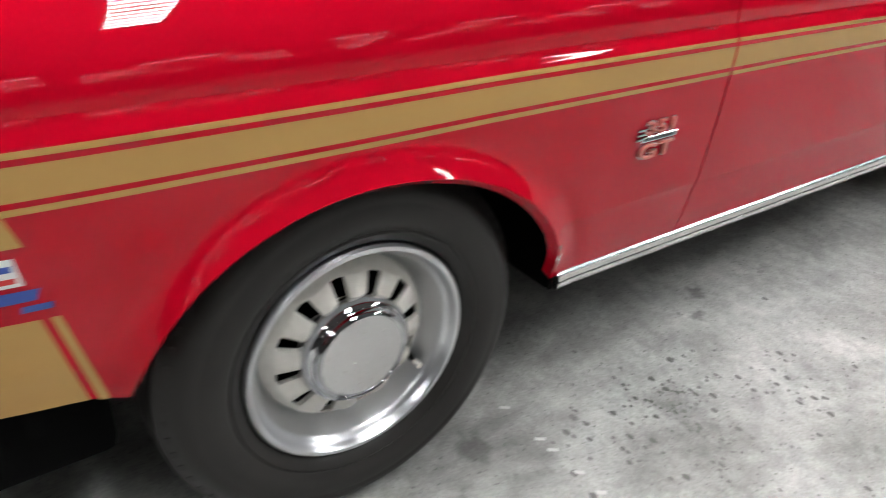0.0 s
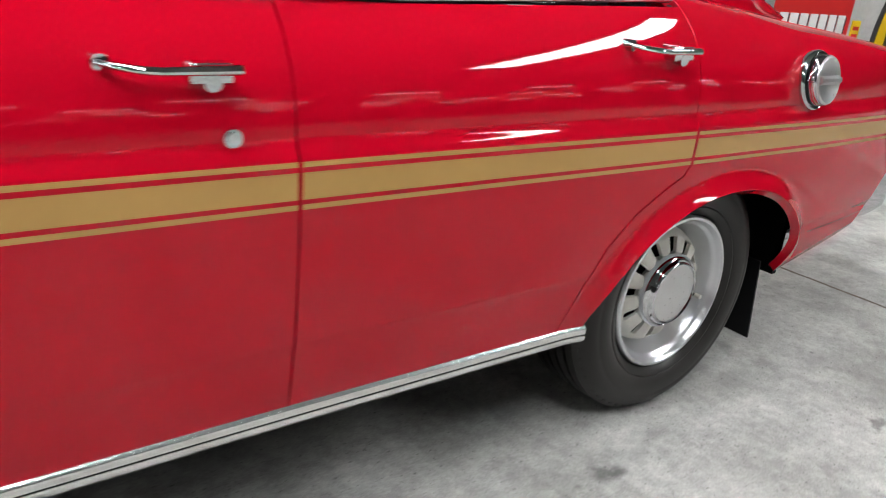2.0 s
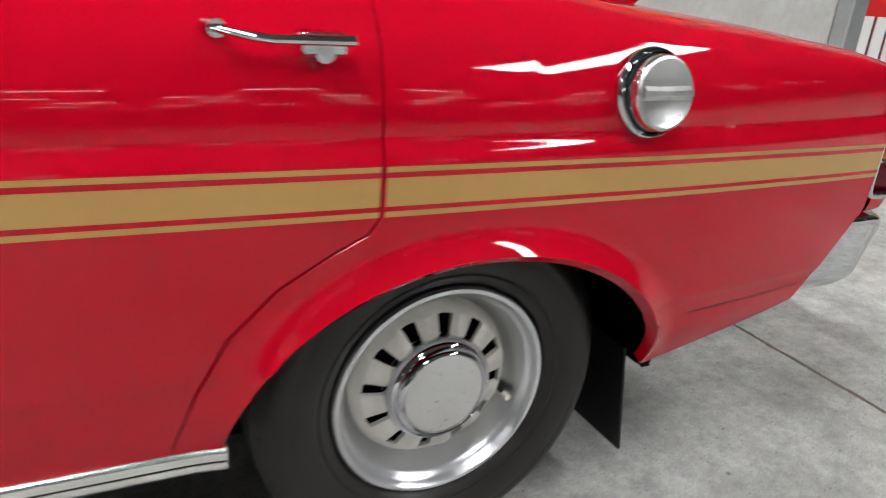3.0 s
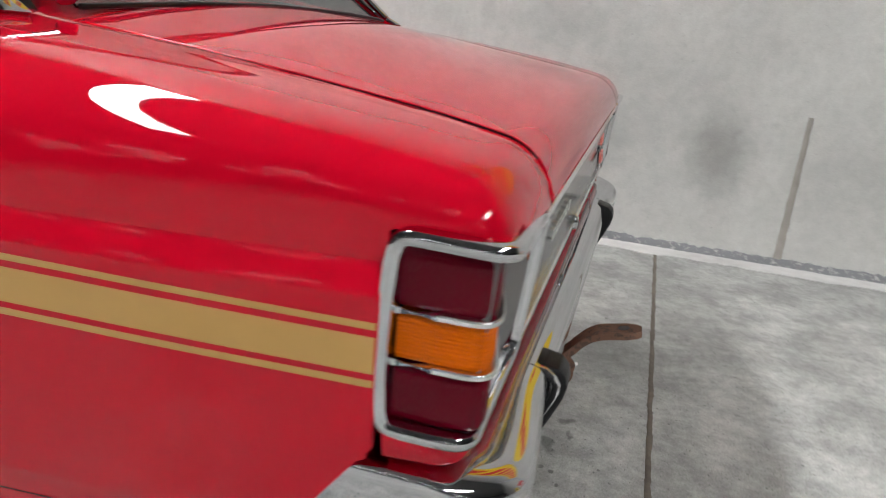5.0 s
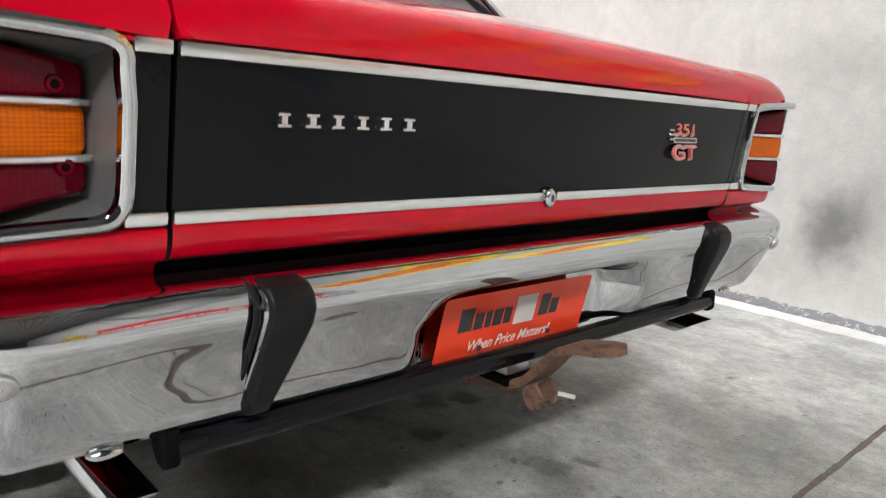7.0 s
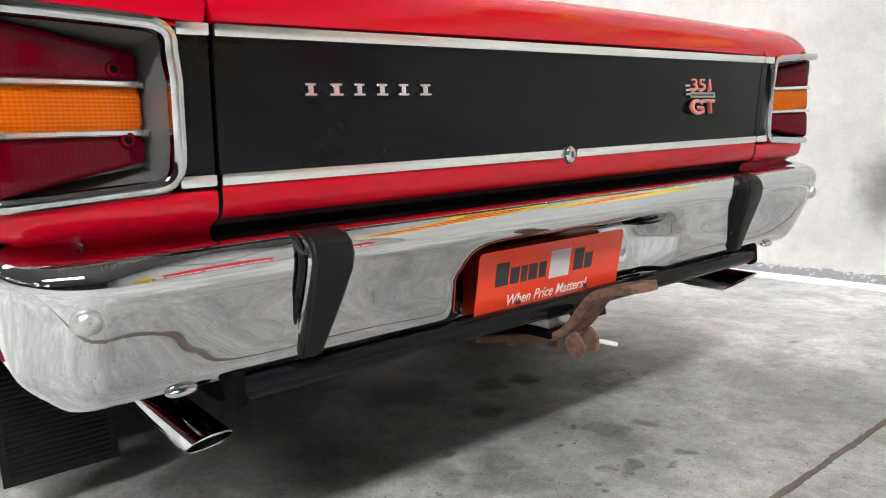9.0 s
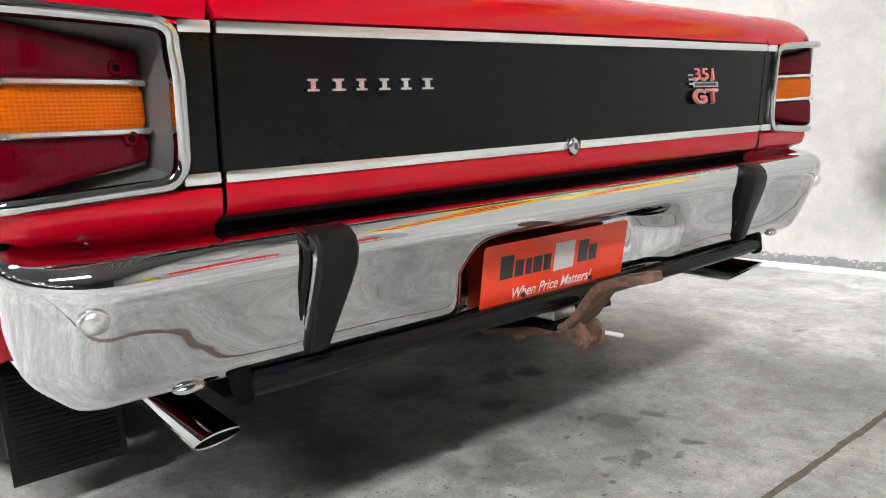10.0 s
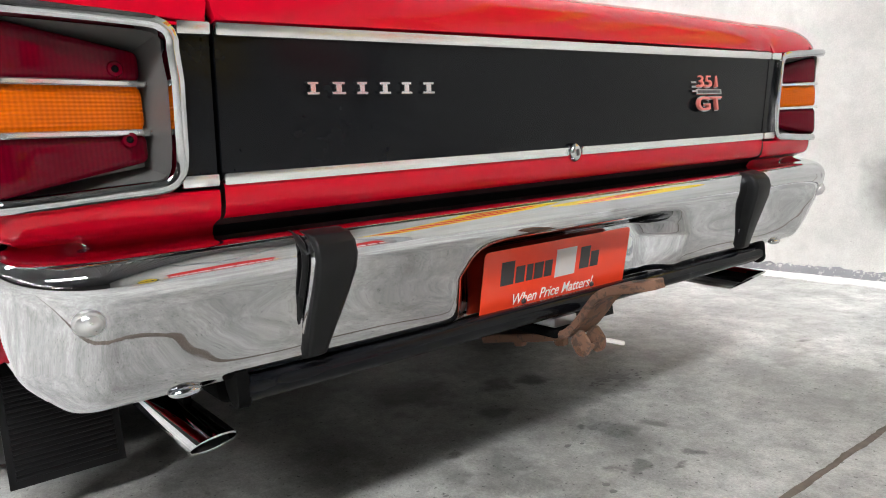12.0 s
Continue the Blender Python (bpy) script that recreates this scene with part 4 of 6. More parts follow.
# ---- sill mouldings ----
for right in (False, True):
    prof = [(0.004, 0.353), (0.000, 0.3525), (-0.0035, 0.351), (-0.0065, 0.3485), (-0.0083, 0.3455), (-0.009, 0.342), (-0.009, 0.334), (-0.0055, 0.3325), (-0.0055, 0.3305), (-0.009, 0.329), (-0.009, 0.321), (-0.004, 0.3145), (0.006, 0.313)]
    xs = np.linspace(0.425, 2.452, 90)
    vs = []
    for x in xs:
        base = float(section(x, 0.345)[1])
        for dy, z in prof:
            y = base + dy
            vs.append((x, y if not right else 2 * YC - y, z))
    m = len(prof)
    fs = [(i * m + k, i * m + k + 1, i * m + m + k + 1, i * m + m + k) for i in range(len(xs) - 1) for k in range(m - 1)]
    fs += [tuple(range(m)), tuple(range((len(xs) - 1) * m, len(xs) * m))]
    if right:
        fs = [f[::-1] for f in fs]
    sill = mesh("sill_moulding", vs, fs, BRIGHT, car, "ribbed chrome sill moulding")
    vs = []
    for x in xs:
        y = float(section(x, 0.345)[1]) - 0.0072
        vs += [(x, y if not right else 2 * YC - y, z) for z in (0.3295, 0.3335)]
    fs = [(2 * i, 2 * i + 2, 2 * i + 3, 2 * i + 1) for i in range(len(xs) - 1)]
    mesh("groove", vs, [f[::-1] for f in fs] if right else fs, PAD, sill, "black groove of the moulding")

# ---- wheels ----
def tyre_bm():
    R = WR
    prof = [(0.194, 0.03), (0.201, 0.008), (0.208, -0.002), (0.222, -0.010), (0.226, -0.0085), (0.230, -0.0125), (0.252, -0.0165), (0.270, -0.0165), (0.274, -0.0150), (0.278, -0.0160), (0.292, -0.0120), (0.306, -0.0015), (0.316, 0.012)]
    for k in range(5):
        a = 0.020 + k * 0.031
        prof += [(R - 0.0035 + 0.0035 * math.sin(math.pi * (k + 0.3) / 5), a), (R - 0.002 + 0.002 * math.sin(math.pi * (k + 0.5) / 5), a + 0.022), (R - 0.010, a + 0.0235), (R - 0.010, a + 0.0295)]
    prof += [(0.314, 0.176), (0.300, 0.190), (0.26, 0.198), (0.20, 0.185), (0.188, 0.165)]
    bm = lathe(prof, 96)
    # raised shoulder lugs
    for k in range(64):
        t = k * math.tau / 64
        c, s = math.cos(t), math.sin(t)
        r = bmesh.ops.create_cube(bm, size=1.0)
        m = Matrix.Translation((c * 0.3085, 0.006, s * 0.3085)) @ Matrix.Rotation(-t, 4, "Y") @ Matrix.Rotation(radians(38), 4, "Z") @ Matrix.Diagonal((0.016, 0.005, 0.011, 1))
        bmesh.ops.transform(bm, matrix=m, verts=r["verts"])
    return bm


SLOTS = 12


def centre_bm():
    """Pressed wheel centre with a ring of open slots."""
    bm = bmesh.new()
    n = SLOTS * 8
    rs = [0.080, 0.092, 0.0940, 0.130, 0.1320, 0.143, 0.148]
    ds = [0.022, 0.024, 0.025, 0.036, 0.038, 0.050, 0.062]
    ring = []
    for r, d in zip(rs, ds):
        row = []
        for k in range(n):
            t = k * math.tau / n
            ripple = -0.0045 * math.cos(k * math.tau / 8) if 0.09 < r < 0.14 else 0.0
            row.append(bm.verts.new((r * math.cos(t), d + ripple, r * math.sin(t))))
        ring.append(row)
    for i in range(len(rs) - 1):
        for k in range(n):
            if i == 2 and k % 8 in (2, 3, 4):
                continue
            bm.faces.new((ring[i][k], ring[i + 1][k], ring[i + 1][(k + 1) % n], ring[i][(k + 1) % n]))
    es = [e for e in bm.edges if len(e.link_faces) == 1]
    r = bmesh.ops.extrude_edge_only(bm, edges=es)
    bmesh.ops.translate(bm, verts=[v for v in r["geom"] if isinstance(v, bmesh.types.BMVert)], vec=(0, 0.010, 0))
    bmesh.ops.recalc_face_normals(bm, faces=bm.faces)
    return bm


def wheel(x, right, spin):
    w = empty("wheel", car)
    part("tyre", tyre_bm(), RUBBER, w, "black treaded tyre")
    part("rim", lathe([(0.184, 0.05), (0.192, 0.012), (0.1935, 0.002), (0.190, -0.0035), (0.1835, -0.004), (0.180, 0.000), (0.178, 0.006), (0.1745, 0.012), (0.171, 0.014), (0.167, 0.022), (0.160, 0.046), (0.154, 0.060), (0.147, 0.066), (0.140, 0.064)], 96), ALLOY, w, "polished deep-dish steel rim")
    part("wheel_centre", centre_bm(), CREAM, w, "argent pressed centre with twelve slots")
    part("brake_drum", lathe([(0.0, 0.075), (0.135, 0.075), (0.138, 0.10), (0.138, 0.17), (0.0, 0.17)], 40), DARK, w)
    part("hub_ring", lathe([(0.0990, 0.034), (0.0985, 0.022), (0.0965, 0.0125), (0.0928, 0.0060), (0.0890, 0.0030), (0.0864, 0.0045), (0.0850, 0.0030), (0.0832, -0.0020), (0.0806, -0.0060), (0.0778, -0.0075), (0.0757, -0.0060), (0.0745, -0.0020)], 72), CHROME, w, "stepped chrome hub ring")
    part("hub_cap", lathe([(0.0750, -0.0020), (0.0738, -0.0034), (0.03, -0.0048), (0.0, -0.0052)], 64), SATIN, w, "satin metal hub cap face")
    stem = tube_bm([(0.1520, 0.060, 0.0), (0.1505, 0.038, 0.0)], 0.0062, 12)
    tube_bm([(0.1505, 0.038, 0.0), (0.1490, 0.014, 0.0)], 0.0048, 12, bm=stem)
    valve = part("valve", stem, RUBBER, w, "black rubber valve stem")
    part("valve_cap", tube_bm([(0.1498, 0.026, 0.0), (0.1488, 0.010, 0.0)], 0.0056, 12), CREAM, valve, "pale valve cap")
    for o in w.children:
        if o.name.split(".")[0] in ("rim", "wheel_centre"):
            o.data.transform(Matrix.Diagonal((1.03, 1, 1.03, 1)))
    w.matrix_basis = Matrix.Translation((x, 0.070 if not right else 2 * YC - 0.070, WZ)) @ (Matrix.Rotation(math.pi, 4, "Z") if right else Matrix.Identity(4)) @ Matrix.Rotation(spin, 4, "Y")
    return w


first_wheel = wheel(WX[0], False, radians(34))
for x, right, spin in ((WX[1], False, 18), (WX[0], True, 50), (WX[1], True, 5)):
    copy_thing(first_wheel, Matrix.Translation((x, 0.070 if not right else 2 * YC - 0.070, WZ)) @ (Matrix.Rotation(math.pi, 4, "Z") if right else Matrix.Identity(4)) @ Matrix.Rotation(radians(spin), 4, "Y"))
part("rear_axle", tube_bm([(WX[1], 0.28, WZ), (WX[1], 2 * YC - 0.28, WZ)], 0.045, 12), DARK, car)

# ---- mud flaps ----
for right in (False, True):
    y0_, y1_ = (0.085, 0.285) if not right else (2 * YC - 0.285, 2 * YC - 0.085)
    vs, fs = [], []
    fine = 130
    for i in range(fine + 1):
        t = i / fine
        z = 0.335 - 0.250 * t
        x = 3.235 + 0.035 * t
        rib = 0.003 if (0.08 < t < 0.94 and (i % 5) in (0, 1, 2)) else 0.0
        for y, on in ((y0_, 0), (y0_ + 0.012, 0), (y0_ + 0.013, 1), (y1_ - 0.013, 1), (y1_ - 0.012, 0), (y1_, 0)):
            vs.append((x + rib * on, y, z))
        for y in (y1_, y0_):
            vs.append((x - 0.006, y, z))
    for i in range(fine):
        for k in range(8):
            fs.append((i * 8 + k, i * 8 + (k + 1) % 8, i * 8 + 8 + (k + 1) % 8, i * 8 + 8 + k))
    fs += [tuple(range(8)), tuple(range(fine * 8, fine * 8 + 8))]
    mesh("mud_flap", vs, fs, PAD, car, "ribbed black rubber mud flap")

# ---- door handles, lock, fuel cap, badges ----
def handle(x0, x1, z0, z1, right):
    h = empty("door_handle", car)
    ya = float(section((x0 + x1) / 2, 0.90)[1])

    def Y(v):
        return v if not right else 2 * YC - v
    pts = []
    for t in np.linspace(0, 1, 22):
        x = x0 + (x1 - x0) * t
        z = z0 + (z1 - z0) * min(1.0, t * 2.6) ** 0.8 if t < 0.39 else z1 + 0.001 * (t - 0.39)
        y = ya - 0.006 - 0.034 * min(1.0, t / 0.26) ** 0.6
        pts.append((x, Y(y), z))
    part("grip", tube_bm(pts, lambda t: 0.0065 + 0.003 * t, 12, flat=0.75), CHROME, h, "chrome grip bar")
    part("front_mount", tube_bm([(x0 - 0.004, Y(ya + 0.012), z0), (x0 + 0.002, Y(ya - 0.008), z0)], 0.011, 12), CHROME, h)
    a, b = sorted((Y(ya + 0.012), Y(ya - 0.036)))
    part("rear_mount", box(x1 - 0.062, x1 - 0.006, a, b, z1 - 0.019, z1 + 0.009, 0.007, 3), CHROME, h)
    part("push_button", tube_bm([(x1 - 0.034, Y(ya - 0.015), z1 - 0.014), (x1 - 0.034, Y(ya - 0.036), z1 - 0.016)], 0.0115, 16), CHROME, h)
    return h


for right in (False, True):
    handle(1.558, 1.716, 0.895, 0.889, right)
    handle(2.458, 2.614, 0.923, 0.916, right)
    p = section(1.705, 0.802)

    def Y(v):
        return v if not right else 2 * YC - v
    bm = tube_bm([(1.705, Y(p[1] + 0.01), 0.802), (1.705, Y(p[1] - 0.006), 0.802)], 0.0125, 20)
    tube_bm([(1.705, Y(p[1] - 0.005), 0.802), (1.705, Y(p[1] - 0.0085), 0.802)], 0.009, 20, bm=bm)
    part("door_lock", bm, CHROME, car, "round chrome door lock")

cap = empty("fuel_cap", car)
pc = section(3.098, 0.856)
tilt = Matrix.Translation((3.100, pc[1], 0.850)) @ Matrix.Rotation(radians(-9), 4, "X") @ Matrix.Rotation(radians(2), 4, "Z")


def cap_part(name, bm, mat, label=""):
    bmesh.ops.transform(bm, matrix=tilt @ Matrix.Diagonal((0.88, 0.98, 0.88, 1)), verts=bm.verts)
    return part(name, bm, mat, cap, label)


cap_part("base_ring", lathe([(0.062, 0.02), (0.0785, 0.006), (0.0795, -0.005), (0.078, -0.010), (0.0745, -0.0130), (0.070, -0.0125), (0.067, -0.009), (0.0, -0.008)], 64), CHROME, "chrome base ring")
cap_part("gasket", lathe([(0.066, -0.008), (0.0672, -0.0125), (0.064, -0.0148), (0.05, -0.0148)], 48), PAD, "black rubber gasket")
bm = bmesh.new()
n = 160
rows = []
for r, a in ((0.0625, -0.013), (0.0655, -0.016), (0.0655, -0.032), (0.0635, -0.0345)):
    rows.append([bm.verts.new(((r - (0.0012 if k % 2 and 0.0655 == r else 0)) * math.cos(k * math.tau / n), a, (r - (0.0012 if k % 2 and 0.0655 == r else 0)) * math.sin(k * math.tau / n))) for k in range(n)])
for A, B in zip(rows, rows[1:]):
    for k in range(n):
        bm.faces.new((A[k], A[(k + 1) % n], B[(k + 1) % n], B[k]))
cap_part("knurled_edge", bm, CHROME, "knurled chrome edge")
cap_part("cap_face", lathe([(0.0637, -0.0343), (0.062, -0.0372), (0.058, -0.0385), (0.04, -0.0330), (0.0, -0.0300)], 64), SATIN, "dished satin cap face")
bm = bmesh.new()
rows = []
for i in range(15):
    t = -1 + 2 * i / 14
    hw = 0.0115 + 0.003 * t * t
    top = -0.0445 - 0.004 * (1 - t * t)
    rows.append([bm.verts.new((t * 0.0545, y, z)) for y, z in ((-0.031, -hw), (-0.038, -hw * 0.86), (top, -hw * 0.35), (top, hw * 0.35), (-0.038, hw * 0.86), (-0.031, hw))])
for A, B in zip(rows, rows[1:]):
    for k in range(5):
        bm.faces.new((A[k], A[k + 1], B[k + 1], B[k]))
bm.faces.new(rows[0])
bm.faces.new(rows[-1][::-1])
bmesh.ops.recalc_face_normals(bm, faces=bm.faces)
cap_part("twist_bar", bm, SATIN, "raised chrome twist bar")


def badge(parent, m, s=1.0):
    """Two rows of raised characters with red enamel, and a bar between them. Local x along, y up, z out."""
    b = empty("badge", parent)
    for z, mat, bold, nm in ((0.0010, CHROME, 0.0022, "chrome_outline"), (0.0042, BADGE_RED, 0.0, "enamel")):
        lettering("351", 0.034 * s, 0.0015 + z * 0.5, mat, b, m @ Matrix.Translation((0.006 * s, 0.0215 * s, z)), nm, bold=bold * s, wide=1.70)
        lettering("GT", 0.040 * s, 0.0015 + z * 0.5, mat, b, m @ Matrix.Translation((0.003 * s, -0.0245 * s, z)), nm, bold=bold * s, wide=1.72)
    bm = box(-0.040 * s, 0.054 * s, -0.004 * s, 0.0075 * s, 0, 0.005, 0.0006, 1)
    for k in range(3):
        box(-0.054 * s, -0.036 * s, (0.012 + 0.009 * k - 0.011) * s, (0.0165 + 0.009 * k - 0.011) * s, 0, 0.005, 0.0005, 1, bm)
    bmesh.ops.transform(bm, matrix=m, verts=bm.verts)
    part("badge_bar", bm, CHROME, b, smooth=False)
    bm = bmesh.new()
    for k in range(9):
        box((-0.033 + 0.0092 * k) * s, (-0.0265 + 0.0092 * k) * s, -0.001 * s, 0.0045 * s, 0.0045, 0.0056, 0.0, 1, bm)
    bmesh.ops.transform(bm, matrix=m, verts=bm.verts)
    part("badge_print", bm, INK, b, smooth=False)
    return b


yb = float(section(0.59, 0.61)[1])
badge(car, Matrix.Translation((0.588, yb - 0.0005, 0.609)) @ Matrix.Rotation(radians(90 + 3), 4, "X"), 1.02)
badge(car, Matrix.Translation((0.588, 2 * YC - yb + 0.0005, 0.609)) @ Matrix.Rotation(math.pi, 4, "Z") @ Matrix.Rotation(radians(93), 4, "X"), 1.02)


# ---- tail panel ----
def px(z):
    """Where the tail panel stands at a height."""
    return 3.881 + (z - 0.631) * 0.105


def tail_slab(name, y0_, y1_, z0, z1, proud, mat, label="", bevel=0.0, depth=0.02):
    """A plate on the sloping tail panel."""
    bm = box(-depth, 0, y0_, y1_, z0, z1, bevel, 2)
    for v in bm.verts:
        v.co.x += px(v.co.z) + proud
    return part(name, bm, mat, car, label)


S0, S1 = 0.300, 2 * YC - 0.300
tail_slab("boot_panel", S0 + 0.003, S1 - 0.003, 0.632, 0.816, 0.0, BLACK_PAINT, "satin black panel on the boot lid")
tail_slab("top_strip", S0 + 0.003, S1 - 0.003, 0.8015, 0.8165, 0.007, BRIGHT, "bright strip along the boot edge", 0.003, 0.016)
for a, b in ((S0 + 0.003, YC - 0.017), (YC + 0.017, S1 - 0.003)):
    tail_slab("lower_strip", a, b, 0.6265, 0.6415, 0.007, BRIGHT, "bright lower strip on the boot", 0.003, 0.016)
for a, b in ((0.250, S0 - 0.003), (S1 + 0.003, 2 * YC - 0.250)):
    tail_slab("tail_panel", a, b, 0.632, 0.812, -0.001, BLACK_PAINT, "satin black tail panel end")
    c, d = (a + 0.008, b) if a < YC else (a, b - 0.008)
    tail_slab("top_strip", c, d, 0.8015, 0.8165, 0.007, BRIGHT, "bright strip end", 0.003, 0.016)
    tail_slab("lower_strip", c - 0.006 if a < YC else c, d if a < YC else d + 0.006, 0.6265, 0.6415, 0.007, BRIGHT, "bright lower strip end", 0.003, 0.016)


def lip(name, y0_, y1_, label):
    """The rolled red edge below the lower strip, turning in towards the bumper."""
    prof = [(-0.015, 0.632), (0.002, 0.630), (0.0045, 0.622), (0.003, 0.606), (-0.002, 0.592), (-0.010, 0.586), (-0.020, 0.5845)]
    ys_ = np.linspace(y0_, y1_, 40)
    vs = [(px(0.62) + dx, y, z) for y in ys_ for dx, z in prof]
    m = len(prof)
    fs = [(i * m + k, i * m + k + 1, i * m + m + k + 1, i * m + m + k) for i in range(39) for k in range(m - 1)]
    return mesh(name, vs, fs, RED, car, label, smooth=True)


lip("boot_lip", S0 + 0.003, S1 - 0.003, "red lower edge of the boot lid")


def corner_lip(right):
    """Red panel under a lamp, running round the rounded corner into the quarter panel."""
    prof = [(-0.015, 0.6235), (0.0, 0.622), (0.002, 0.617), (0.001, 0.606), (-0.003, 0.592), (-0.009, 0.586), (-0.022, 0.582), (-0.034, 0.576), (-0.040, 0.566)]
    x1 = px(0.62) + 0.0025
    ys0 = float(section(3.797, 0.61)[1]) - 0.001
    R = 0.042
    plan = [(3.797 + (x1 - R - 3.797) * k / 6, ys0 + 0.004 * k / 6, 0.0, -1.0) for k in range(6)]
    cy = ys0 + 0.004 + R
    for k in range(17):
        a = k / 16 * math.pi / 2
        plan.append((x1 - R + R * math.sin(a), cy - R * math.cos(a), math.sin(a), -math.cos(a)))
    plan += [(x1, cy + (S0 - 0.003 - cy) * k / 8, 1.0, 0.0) for k in range(1, 9)]
    m = len(prof)
    vs = [(x + nx * o, y + ny * o, z) for x, y, nx, ny in plan for o, z in prof]
    if right:
        vs = [(x, 2 * YC - y, z) for x, y, z in vs]
    fs = [(i * m + k, i * m + k + 1, i * m + m + k + 1, i * m + m + k) for i in range(len(plan) - 1) for k in range(m - 1)]
    return mesh("tail_lip", vs, [f[::-1] for f in fs] if right else fs, RED, car, "red panel under the tail lamp", smooth=True)


corner_lip(False)
corner_lip(True)
part("tail_gap", box(3.80, 3.830, 0.10, 2 * YC - 0.10, 0.50, 0.80), GAP, car, smooth=False)
part("rear_apron", box(3.79, 3.838, 0.12, 2 * YC - 0.12, 0.40, 0.575, 0.01, 2), DARK, car, "dark apron behind the bumper")
bm = lathe([(0.0, 0.014), (0.006, 0.014), (0.012, 0.013), (0.0155, 0.010), (0.017, 0.004), (0.017, -0.02)], 32, axis="x", center=(px(0.634), YC - 0.003, 0.632))
for v in bm.verts:
    v.co.y = YC - 0.003 + (v.co.y - YC + 0.003) * 0.8
boot_lock = part("boot_lock", bm, CHROME, car, "oval chrome boot lock")
part("key_slot", box(px(0.634) + 0.0135, px(0.634) + 0.0152, YC - 0.0065, YC + 0.0005, 0.626, 0.638, 0.001, 1), INK, boot_lock)
# raised name blocks: plain bright shapes
for y0_, w in ((0.419, 0.018), (0.4555, 0.021), (0.493, 0.018), (0.5295, 0.019), (0.566, 0.019), (0.6035, 0.0215)):
    x = px(0.742)
    bm = box(x - 0.001, x + 0.006, y0_, y0_ + w, 0.7335, 0.7370, 0.0007, 1)
    box(x - 0.001, x + 0.006, y0_ + w * 0.28, y0_ + w * 0.72, 0.7365, 0.7470, 0.0007, 1, bm)
    box(x - 0.001, x + 0.006, y0_ + w * 0.06, y0_ + w * 0.94, 0.7465, 0.7500, 0.0007, 1, bm)
    part("name_block", bm, BRIGHT, car, "small chrome name block", smooth=False)
badge(car, Matrix.Translation((px(0.73) + 0.0005, 1.328, 0.731)) @ Matrix.Rotation(radians(90), 4, "Z") @ Matrix.Rotation(radians(90 - 6), 4, "X"), 0.98)


